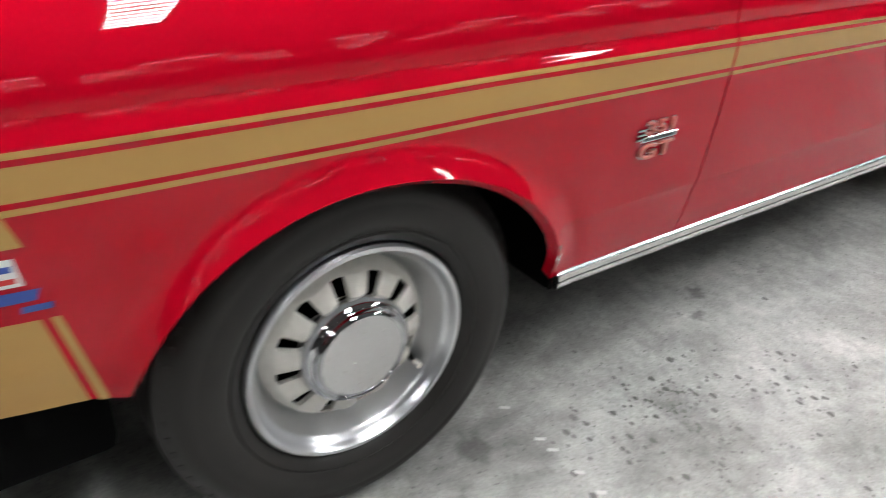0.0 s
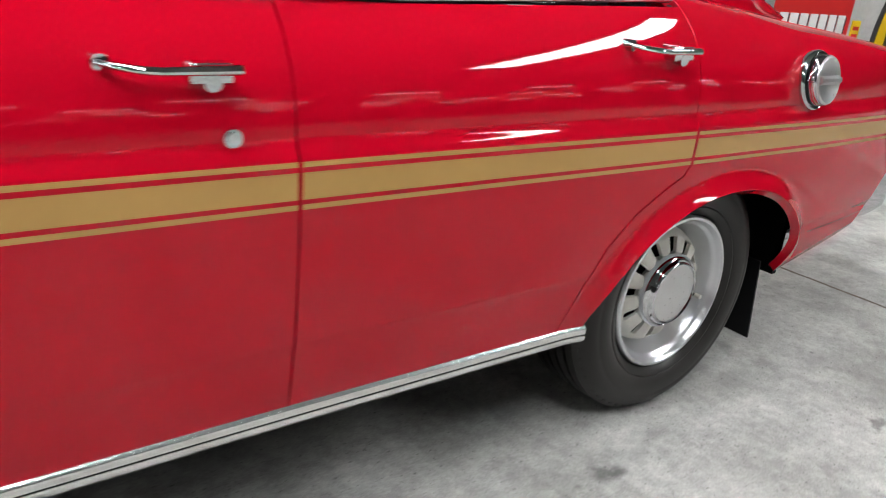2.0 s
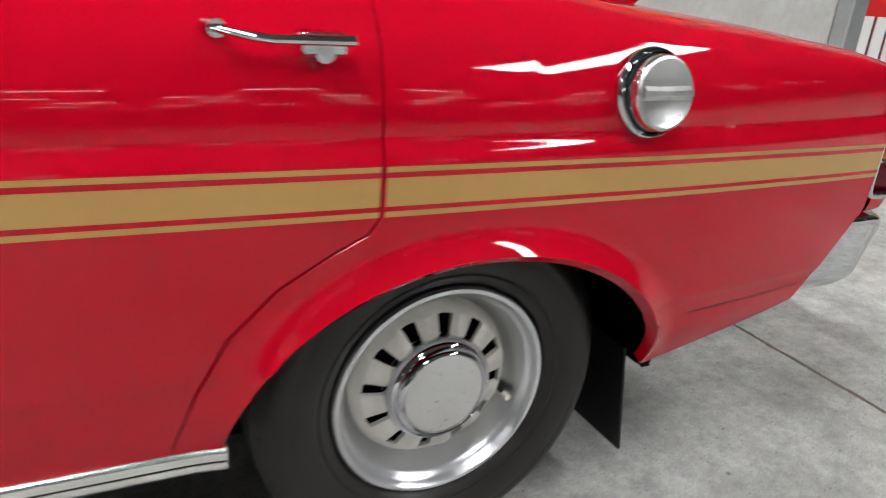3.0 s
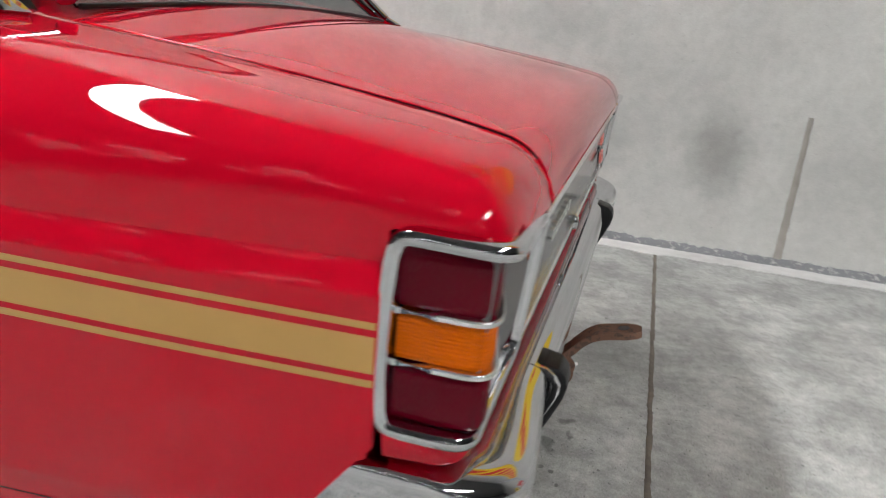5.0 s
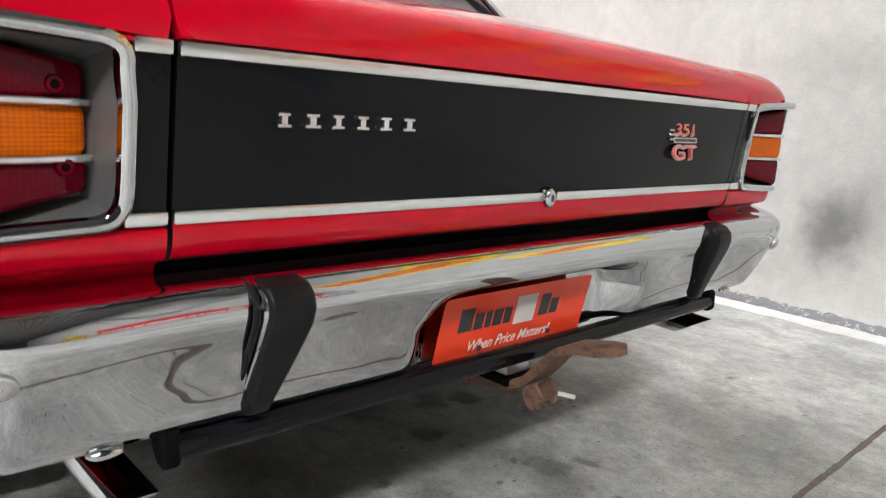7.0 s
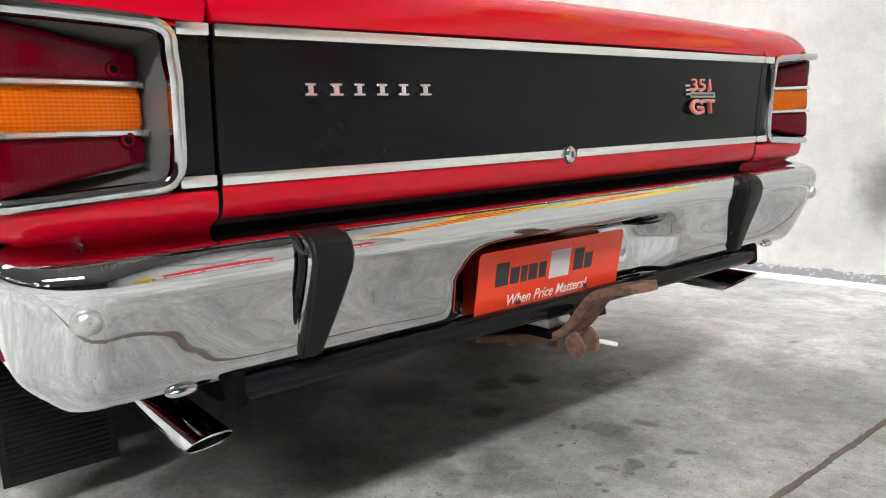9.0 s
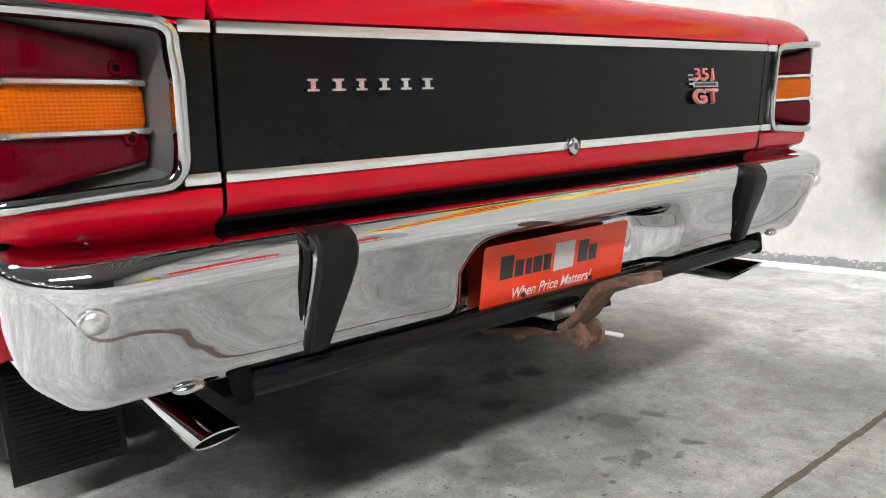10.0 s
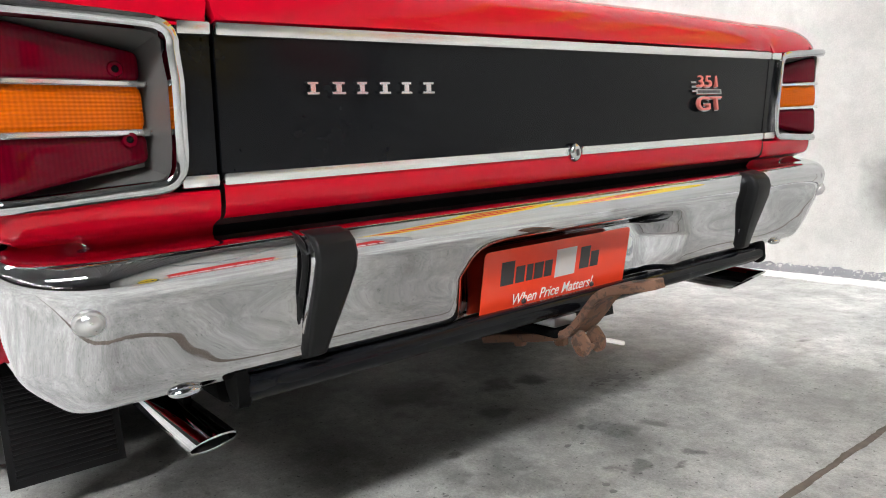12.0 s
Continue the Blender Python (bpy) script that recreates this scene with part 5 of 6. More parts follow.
# ---- tail lamps ----
def lamp_assembly(right):
    L = empty("tail_lamp", car)

    def M(p):
        return (p[0], p[1] if not right else 2 * YC - p[1], p[2])

    def swept(path, prof, closed):
        """prof: (out, up) across the path; out points away from the car."""
        pts = [Vector(p) for p in path]
        n, bm = len(pts), bmesh.new()
        mid = Vector((3.82, 0.16, 0.725))
        rings = []
        for i, p in enumerate(pts):
            a, b = pts[(i - 1) % n], pts[(i + 1) % n]
            d = (b - a).normalized()
            # outward normal of the lamp skin in plan
            t = min(max((p.y - 0.05) / 0.03, 0), 1)
            s = min(max((p.x - 3.875) / 0.03, 0), 1)
            outv = Vector((s, -(1 - t), 0))
            outv = outv.normalized() if outv.length > 0.01 else Vector((1, 0, 0))
            acr = d.cross(outv).normalized()
            outv = acr.cross(d).normalized()
            rings.append([bm.verts.new(M(p + outv * o + acr * u)) for o, u in prof])
        m = len(prof)
        for i in range(n if closed else n - 1):
            for k in range(m):
                bm.faces.new((rings[i][k], rings[i][(k + 1) % m], rings[(i + 1) % n][(k + 1) % m], rings[(i + 1) % n][k]))
        if not closed:
            bm.faces.new(rings[0])
            bm.faces.new(rings[-1][::-1])
        bmesh.ops.recalc_face_normals(bm, faces=bm.faces)
        return bm

    def arc(p, q, r, n=6):
        """A bend from p to q round the corner r."""
        p, q, r = Vector(p), Vector(q), Vector(r)
        return [tuple(p * (1 - t) ** 2 + r * 2 * t * (1 - t) + q * t * t) for t in np.linspace(0, 1, n)]

    path = []
    path += [(3.812, 0.047, 0.826), (3.85, 0.048, 0.825)]
    path += arc((3.880, 0.049, 0.824), (3.904, 0.075, 0.822), (3.906, 0.049, 0.823))
    path += [(3.904, 0.12, 0.820), (3.902, 0.18, 0.817)]
    path += arc((3.901, 0.225, 0.814), (3.898, 0.252, 0.785), (3.901, 0.256, 0.812))
    path += [(3.895, 0.255, 0.75), (3.891, 0.2545, 0.71), (3.888, 0.254, 0.675)]
    path += arc((3.887, 0.253, 0.660), (3.883, 0.225, 0.630), (3.884, 0.252, 0.632))
    path += [(3.882, 0.17, 0.627), (3.882, 0.12, 0.624)]
    path += arc((3.882, 0.078, 0.6225), (3.862, 0.051, 0.6215), (3.885, 0.052, 0.622))
    path += [(3.84, 0.050, 0.6215), (3.815, 0.049, 0.622)]
    path += arc((3.803, 0.049, 0.6225), (3.7905, 0.049, 0.645), (3.7925, 0.049, 0.6235))
    path += [(3.788, 0.048, 0.68), (3.788, 0.048, 0.72), (3.790, 0.047, 0.76)]
    path += arc((3.793, 0.047, 0.800), (3.808, 0.047, 0.826), (3.796, 0.047, 0.825))[:-1]
    part("bezel", swept(path, [(-0.008, -0.0088), (0.001, -0.0088), (0.0060, -0.0072), (0.0086, -0.0034), (0.0092, 0.0), (0.0086, 0.0034), (0.0060, 0.0072), (0.001, 0.0088), (-0.008, 0.0088)], True), CHROME, L, "heavy chrome lamp bezel")
    # recess: sloping floor and walls inside the bezel
    bm = bmesh.new()
    outer = [(3.892, 0.06, 0.817), (3.9005, 0.2484, 0.808), (3.8905, 0.2484, 0.637), (3.880, 0.06, 0.628)]
    inner = [(3.836, 0.06, 0.812), (3.836, 0.226, 0.790), (3.836, 0.226, 0.655), (3.836, 0.06, 0.632)]
    vo, vi = [bm.verts.new(M(p)) for p in outer], [bm.verts.new(M(p)) for p in inner]
    bm.faces.new(vi)
    for k in range(4):
        bm.faces.new((vo[k], vo[(k + 1) % 4], vi[(k + 1) % 4], vi[k]))
    bmesh.ops.recalc_face_normals(bm, faces=bm.faces)
    if sum(f.normal.x for f in bm.faces) < 0:
        bmesh.ops.reverse_faces(bm, faces=bm.faces)
    part("recess", bm, GREY, L, "grey painted lamp recess", smooth=False)
    # red ledge under the rolled edge of the fender, over the bezel
    ledge_y = np.linspace(0.062, 0.262, 24)
    ledge_z = np.interp(ledge_y, [0.05, 0.12, 0.18, 0.225, 0.262], [0.8315, 0.8285, 0.8255, 0.8225, 0.8180])
    vs = [M((x, y, z - d)) for y, z in zip(ledge_y, ledge_z) for x, d in ((3.82, 0.0), (3.895, 0.0), (3.9015, 0.0035), (3.9015, 0.007))]
    fs = [(4 * i + k, 4 * i + 1 + k, 4 * i + 5 + k, 4 * i + 4 + k) for i in range(23) for k in range(3)]
    mesh("lamp_ledge", vs, [f[::-1] for f in fs] if right else fs, RED, L, "red ledge over the lamp", smooth=True)
    # lenses
    plan = [(3.800, 0.0525), (3.84, 0.0525), (3.872, 0.0535)] + [(a, b) for a, b, _ in arc((3.876, 0.0545, 0), (3.8925, 0.085, 0), (3.8945, 0.056, 0), 7)] + [(3.8865, 0.115), (3.878, 0.15), (3.868, 0.19), (3.860, 0.2195), (3.856, 0.2255), (3.838, 0.228)]

    def top_at(y):
        return 0.8135 - max(0.0, y - 0.07) * 0.175

    def low_at(y):
        return 0.632 + max(0.0, y - 0.07) * 0.185

    def lens_bm(z0, z1, ribs, amp):
        vs, fs = [], []
        nz = 60 if ribs else 24
        pts = [Vector((a, b)) for a, b in plan]
        for i, p in enumerate(pts):
            a, b = pts[max(i - 1, 0)], pts[min(i + 1, len(pts) - 1)]
            d = (b - a).normalized()
            nrm = Vector((d.y, -d.x))
            lo, hi = max(z0, low_at(p.y)), min(z1, top_at(p.y))
            hi = max(hi, lo + 0.002)
            for k in range(nz + 1):
                t = k / nz
                z = lo + (hi - lo) * t
                bulge = -0.004 * abs(2 * t - 1) ** 6
                rib = amp * math.sin(t * ribs * math.tau) if ribs else 0.0
                q = p + nrm * (bulge + rib)
                vs.append(M((q.x, q.y, z)))
        m = nz + 1
        for i in range(len(pts) - 1):
            for k in range(nz):
                fs.append((i * m + k, (i + 1) * m + k, (i + 1) * m + k + 1, i * m + k + 1) if not right else (i * m + k + 1, (i + 1) * m + k + 1, (i + 1) * m + k, i * m + k))
        # close top and bottom back to the lamp body
        for k in (0, nz):
            row = [i * m + k for i in range(len(pts))]
            base = len(vs)
            for i in row:
                x, y, z = vs[i]
                yy = y if not right else 2 * YC - y
                vs.append(M((min(x, 3.838), max(yy, 0.085) if x < 3.87 else yy, z)))
            for j in range(len(row) - 1):
                f = (row[j], base + j, base + j + 1, row[j + 1])
                fs.append(f if (k == 0) != right else f[::-1])
        return vs, fs

    for nm, z0, z1, mat, ribs, amp, lab in (("upper_lens", 0.7535, 0.83, LENS_RED, 0, 0, "dark red upper lens"), ("indicator_lens", 0.6985, 0.7465, LENS_AMBER, 11, 0.0004, "ribbed amber indicator lens"), ("lower_lens", 0.60, 0.6915, LENS_RED, 0, 0, "dark red lower lens")):
        vs, fs = lens_bm(z0, z1, ribs, amp)
        mesh(nm, vs, fs, mat, L, lab, smooth=True)
    for z in (0.750, 0.695):
        pts = [(a, b, z) for a, b in plan[:-1]]
        pts = [(3.797, 0.0505, z)] + pts[1:-1] + [(3.857, 0.2275, z), (3.855, 0.234, z)]
        part("divider", swept(pts, [(-0.006, -0.0035), (0.004, -0.0035), (0.0055, -0.002), (0.0055, 0.002), (0.004, 0.0035), (-0.006, 0.0035)], False), BRIGHT, L, "bright divider bar")
    for z, y in ((0.766, 0.197), (0.687, 0.204)):
        c = (3.8665, y if not right else 2 * YC - y, z)
        part("screw_boss", lathe([(0.0042, 0.0032), (0.0078, 0.0036), (0.0090, 0.0020), (0.0095, -0.004)], 20, axis="x", center=c), LENS_RED, L)
        bm = lathe([(0.0, 0.0024), (0.0030, 0.0022), (0.0044, 0.0010), (0.0046, -0.002)], 14, axis="x", center=c)
        part("lens_screw", bm, DARK, L)
    # backing body behind the side of the lens
    a, b = sorted((M((0, 0.075, 0))[1], M((0, 0.20, 0))[1]))
    part("lamp_body", box(3.79, 3.835, a, b, 0.622, 0.83), GAP, L, smooth=False)
    return L


lamp_assembly(False)
lamp_assembly(True)

# ---- rear bumper ----
BP = [(-0.125, 0.566), (-0.090, 0.5665), (-0.060, 0.5655), (-0.036, 0.5640), (-0.020, 0.5620), (-0.008, 0.5545), (-0.001, 0.5430), (0.001, 0.531), (-0.0005, 0.522), (-0.005, 0.510), (-0.011, 0.495), (-0.019, 0.478), (-0.028, 0.460), (-0.037, 0.442), (-0.045, 0.426), (-0.053, 0.410), (-0.060, 0.396), (-0.066, 0.386), (-0.075, 0.380), (-0.088, 0.378)]


def bumper_path(n_side=16, n_arc=16, n_mid=150):
    """Plan points with outward normals and, at the ends, how far the tip has run out."""
    out = []
    R = 0.100
    cxr, cyr = 3.945 - R, 0.048 + R
    for k in range(n_side):
        t = k / n_side
        out.append((3.610 + (cxr - 3.610) * t, 0.046 + 0.002 * t, 0.0, -1.0))
    for k in range(n_arc):
        a = (k / n_arc) * math.pi / 2
        out.append((cxr + R * math.sin(a), cyr - R * math.cos(a), math.sin(a), -math.cos(a)))
    for k in range(n_mid + 1):
        y = cyr + (2 * YC - 2 * cyr) * k / n_mid
        bow = 0.004 * (1 - ((y - YC) / (YC - cyr)) ** 2)
        out.append((3.945 + bow, y, 1.0, 0.0))
    left = out[: n_side + n_arc]
    out += [(x, 2 * YC - y, nx, -ny) for x, y, nx, ny in left[::-1]]
    return out


def ease(t):
    t = min(max(t, 0.0), 1.0)
    return t * t * (3 - 2 * t)


def scoop(y, z):
    """The hollow for the plate in the middle of the bumper: 0 outside, 1 inside."""
    return ease((0.300 - abs(y - YC) - max(0.0, z - 0.455) * 0.7) / 0.085) * ease((0.512 - z) / 0.030)


def smooth_line(points, n, passes):
    """Points spread evenly along a line and its kinks rounded off."""
    p = np.array(points, float)
    s = np.concatenate([[0], np.cumsum(np.hypot(*np.diff(p, axis=0).T))])
    t = np.linspace(0, s[-1], n)
    q = np.stack([np.interp(t, s, p[:, k]) for k in range(2)], -1)
    for _ in range(passes):
        q[1:-1] = 0.25 * q[:-2] + 0.5 * q[1:-1] + 0.25 * q[2:]
    return q


path = bumper_path()
fine = smooth_line(BP, 84, 10)
vs, fs = [], []
m = len(fine)
for i, (x, y, nx, ny) in enumerate(path):
    for o, z in fine:
        o += (0.0014 * noise.noise(Vector((x * 6, y * 5, z * 14))) + 0.0004 * noise.noise(Vector((x * 15, y * 15, z * 30)))) * ease((0.53 - z) / 0.03) * nx ** 2
        # the ends stand more upright than the rear face
        oo = o * (1 - (0.80 - 0.50 * ease((0.44 - z) / 0.06)) * (1 - nx) * ease((0.545 - z) / 0.03))
        X_, Y_ = x + nx * oo, y + ny * oo
        # the ends rise a little and the corners tuck in towards the lower edge
        z_up = 0.026 * (1 - nx) * ease((z - 0.45) / 0.08) * (1 - 0.6 * ease((z - 0.54) / 0.03))
        tuck = max(0.0, 0.535 - z)
        side = y if y < YC else 2 * YC - y
        Y_ += math.copysign(0.05 * tuck * ease((0.20 - side) / 0.15), YC - y)
        # between the corners the upper part leans in towards the body
        X_ -= 0.017 * ease((side - 0.148) / 0.20) * ease((z - 0.39) / 0.11)
        s = scoop(y, z) if nx == 1.0 else 0.0
        X_ -= s * max(0.0, X_ - 3.842)
        if nx == 0.0:
            # slanted ends: the lower edge runs further forward
            X_ = max(X_, 3.655 + (z - 0.430) * 0.75)
        vs.append((X_, Y_, z + z_up))
for i in range(len(path) - 1):
    for k in range(m - 1):
        fs.append((i * m + k, i * m + k + 1, i * m + m + k + 1, i * m + m + k))
bumper = mesh("bumper", vs, fs, CHROME, car, "chrome rear bumper with hollow for the plate", smooth=True)
so = bumper.modifiers.new("thick", "SOLIDIFY")
so.thickness, so.offset = 0.003, -1


def face_x(z):
    """How far back the bumper's face stands at a height."""
    return 3.9465 + float(np.interp(-z, [-b for a, b in BP], [a for a, b in BP]))


for y in (0.124, 2 * YC - 0.124):
    part("bumper_bolt", lathe([(0.0, 0.0105), (0.005, 0.0100), (0.0095, 0.0082), (0.0125, 0.0055), (0.0138, 0.0025), (0.0165, 0.0015), (0.0170, -0.004)], 32, axis="x"), SATIN, bumper, "domed bumper bolt").matrix_basis = Matrix.Translation((3.9315, y, 0.497)) @ Matrix.Rotation(radians(-14 if y < YC else 14), 4, "Z") @ Matrix.Rotation(radians(28), 4, "Y")


for y in (0.231, 2 * YC - 0.231):
    bm = bmesh.new()
    bmesh.ops.create_uvsphere(bm, u_segments=20, v_segments=12, radius=1.0, matrix=Matrix.LocRotScale((3.876, y, 0.3825), None, (0.012, 0.021, 0.0075)))
    part("bumper_lug", bm, CHROME, bumper, "rounded chrome fixing under the lower edge")


def overrider(y0_):
    """Upright guard: chrome body, black seal, black rubber face. y0_ is its outer edge."""
    o = empty("overrider", bumper)
    o.location.x = -0.014
    s = 1 if y0_ < YC else -1
    levels = (0.525, 0.505, 0.48, 0.45, 0.425, 0.405, 0.392)
    out_x = [(3.888, 0.561), (3.912, 0.563), (3.936, 0.558), (3.950, 0.549), (3.9575, 0.537)] + [(face_x(z) + 0.011, z) for z in levels]
    back = [(face_x(z) - 0.012, z) for z in levels[::-1]] + [(3.925, 0.535), (3.890, 0.550)]
    poly = out_x + back
    a, b = sorted((y0_ + 0.006 * s, y0_ + 0.056 * s))
    part("guard_body", prism(poly, b - a, "y", a, 0.003), CHROME, o, "chrome guard body")
    ys_ = y0_ + 0.002 * s
    pts = [(3.897, ys_, 0.5600), (3.913, ys_, 0.5590), (3.931, ys_, 0.5545), (3.944, ys_, 0.5465)] + [(face_x(z) + 0.003, ys_, z) for z in (0.535, 0.52, 0.505, 0.48, 0.45, 0.425, 0.405, 0.393)] + [(face_x(0.39) + 0.008, ys_ + 0.006 * s, 0.390), (face_x(0.39) + 0.008, ys_ + 0.03 * s, 0.390)]
    part("seal", tube_bm([(a, b, c) for a, b, c in pts], 0.0045, 10), PAD, o, "black rubber seal")
    vs, fs = [], []
    rows = [(3.932, 0.562, 0.88), (3.951, 0.557, 0.94), (3.962, 0.546, 0.96), (3.966, 0.530, 0.97), (3.962, 0.510, 0.95), (3.950, 0.480, 0.85), (3.935, 0.445, 0.72), (3.922, 0.412, 0.57), (3.915, 0.393, 0.49), (3.902, 0.388, 0.44)]
    for x, z, k in rows:
        w0, w1 = y0_ + 0.012 * s, y0_ + (0.012 + 0.064 * k) * s
        for yy, dx in ((w0, -0.030), (w0, -0.004), (w0 + 0.004 * s, 0.0), (w1 - 0.008 * s, 0.0), (w1 - 0.002 * s, -0.004), (w1, -0.010), (w1, -0.034)):
            vs.append((x + dx, yy, z))
    for i in range(len(rows) - 1):
        for k in range(6):
            fs.append((i * 7 + k, i * 7 + 7 + k, i * 7 + 8 + k, i * 7 + k + 1))
    fs += [tuple(range(7)), tuple(range((len(rows) - 1) * 7, len(rows) * 7))]
    if s < 0:
        fs = [f[::-1] for f in fs]
    ob = mesh("rubber_face", vs, fs, PAD, o, "black moulded rubber face", smooth=True)
    bv = ob.modifiers.new("round", "BEVEL")
    bv.width, bv.segments, bv.limit_method = 0.0015, 2, "ANGLE"
    return o


overrider(0.374)
overrider(2 * YC - 0.374)

# ---- plate ----
plate = empty("number_plate", car)
PX = 3.862
bm = prism(rounded([(0.742, 0.370), (1.114, 0.370), (1.114, 0.489), (0.742, 0.489)], 0.010), 0.0015, "x", PX)
part("plate_face", bm, PLATE, plate, "orange-red plate with dark and white print", smooth=False)
FX = PX + 0.0017


def plate_bar(y0_, y1_, z0, z1, mat, nm="print_bar"):
    return part(nm, box(FX - 0.0004, FX + 0.0003, y0_, y1_, z0, z1), mat, plate, smooth=False)


for y0_, w, h in ((0.782, 0.030, 0.042), (0.8165, 0.021, 0.030), (0.842, 0.015, 0.030), (0.8605, 0.022, 0.030), (0.886, 0.019, 0.030), (0.978, 0.026, 0.042), (1.0075, 0.022, 0.030)):
    plate_bar(y0_, y0_ + w, 0.425, 0.425 + h, INK)
plate_bar(0.914, 0.966, 0.419, 0.471, SILVER_INK)
lettering("When Price Matters!", 0.0285, 0.0002, WHITE, plate, Matrix.Translation((FX, 0.915, 0.394)) @ Matrix.Rotation(radians(90), 4, "Z") @ Matrix.Rotation(radians(90), 4, "X"), shear=0.28, wide=0.86, bold=0.0001)
for y in (0.842, 1.020):
    part("plate_screw", lathe([(0.0, 0.0035), (0.0035, 0.0032), (0.0052, 0.001), (0.0052, -0.001)], 16, axis="x", center=(FX, y, 0.388)), INK, plate, "dark plate screw")
part("plate_backing", box(3.838, 3.8615, 0.80, 1.06, 0.385, 0.40), DARK, plate, smooth=False)

# the plate leans, its top edge to the rear
plate.matrix_basis = Matrix.Translation((3.861, -0.0165, 0.4235)) @ Matrix.Rotation(radians(12), 4, "Y") @ Matrix.Translation((-3.862, 0, -0.4295))

# ---- tow bar, exhausts ----
tow = empty("tow_bar", car)
part("cross_tube", tube_bm([(3.872, 0.306, 0.364), (3.874, YC, 0.364), (3.872, 2 * YC - 0.306, 0.364)], 0.0175, 16), BLACK_PAINT, tow, "black cross tube")
for y in (0.300, 2 * YC - 0.300):
    part("end_bracket", prism(rounded([(3.858, 0.344), (3.880, 0.341), (3.889, 0.350), (3.886, 0.392), (3.84, 0.392), (3.845, 0.362)], 0.008), 0.018, "y", y - 0.009, 0.003), DARK, tow)
spine = [(3.655, 0.262), (3.70, 0.272), (3.83, 0.297), (3.880, 0.310), (3.905, 0.330), (3.930, 0.360), (3.950, 0.386), (3.975, 0.402), (4.062, 0.420)]
TY = 0.925
bm = bmesh.new()
rows = []
dense = smooth_line(spine, 60, 6)
for i, (x, z) in enumerate(dense):
    a, b = dense[max(i - 1, 0)], dense[min(i + 1, len(dense) - 1)]
    d = Vector((b[0] - a[0], 0, b[1] - a[1])).normalized()
    nrm = Vector((-d.z, 0, d.x)) * (0.0078 + 0.0008 * noise.noise(Vector((x * 60, z * 60, 0))))
    hw = 0.031
    if x > 4.022:
        hw = math.sqrt(max(0.0, 0.031 ** 2 - ((x - 4.022) * 0.72) ** 2)) + 0.001
    c = Vector((x, TY, z))
    rows.append([bm.verts.new(c + nrm * s + Vector((0, w * hw, 0))) for s, w in ((1, -1), (1, -0.4), (1, 0.4), (1, 1), (-1, 1), (-1, 0.4), (-1, -0.4), (-1, -1))])
for A, B in zip(rows, rows[1:]):
    for k in range(8):
        bm.faces.new((A[k], A[(k + 1) % 8], B[(k + 1) % 8], B[k]))
bm.faces.new(rows[0][::-1])
bm.faces.new(rows[-1])
bmesh.ops.recalc_face_normals(bm, faces=bm.faces)
bmesh.ops.bevel(bm, geom=[e for e in bm.edges if abs((e.verts[0].co - e.verts[1].co).normalized().y) < 0.5 and e.calc_face_angle(0) > 0.8], offset=0.0022, segments=2, affect="EDGES")
tongue = part("tongue", bm, RUST, tow, "rusted cranked steel tongue")
part("ball_hole", lathe([(0.0, 0.0), (0.0125, 0.0), (0.0125, 0.0006)], 24, axis="x"), INK, tongue).matrix_basis = Matrix.Translation((4.024, TY, 0.4208)) @ Matrix.Rotation(radians(-102), 4, "Y")
part("spacer_block", box(3.765, 3.868, TY - 0.038, TY + 0.036, 0.303, 0.319, 0.003, 2), DARK, tow, "oily black spacer plate")
part("bracket_lug", box(3.79, 3.86, TY - 0.030, TY + 0.030, 0.319, 0.338, 0.005, 2), STEEL, tow, "worn bare metal lug")
for x, z in ((3.735, 0.272), (3.845, 0.2935)):
    part("bolt_head", lathe([(0.0, -0.013), (0.012, -0.013), (0.0138, -0.010), (0.0138, 0.003)], 6, axis="x"), RUST, tow).matrix_basis = Matrix.Translation((x, TY, z)) @ Matrix.Rotation(radians(-90), 4, "Y")
for y in (TY - 0.028, TY + 0.012):
    part("shackle_ear", prism(rounded([(3.893, 0.306), (3.917, 0.328), (3.937, 0.306), (3.934, 0.285), (3.918, 0.276), (3.904, 0.283)], 0.008), 0.007, "y", y, 0.0012), RUST, tow, "rusted shackle ear")
part("shackle_pin", tube_bm([(3.919, TY - 0.034, 0.291), (3.919, TY + 0.026, 0.291)], 0.0055, 10), RUST, tow)
part("pin_clip", tube_bm([(3.919, TY + 0.024, 0.298), (3.926, TY + 0.040, 0.294), (3.936, TY + 0.066, 0.285)], 0.0042, 8), WHITE, tow, "pale wire pin clip")

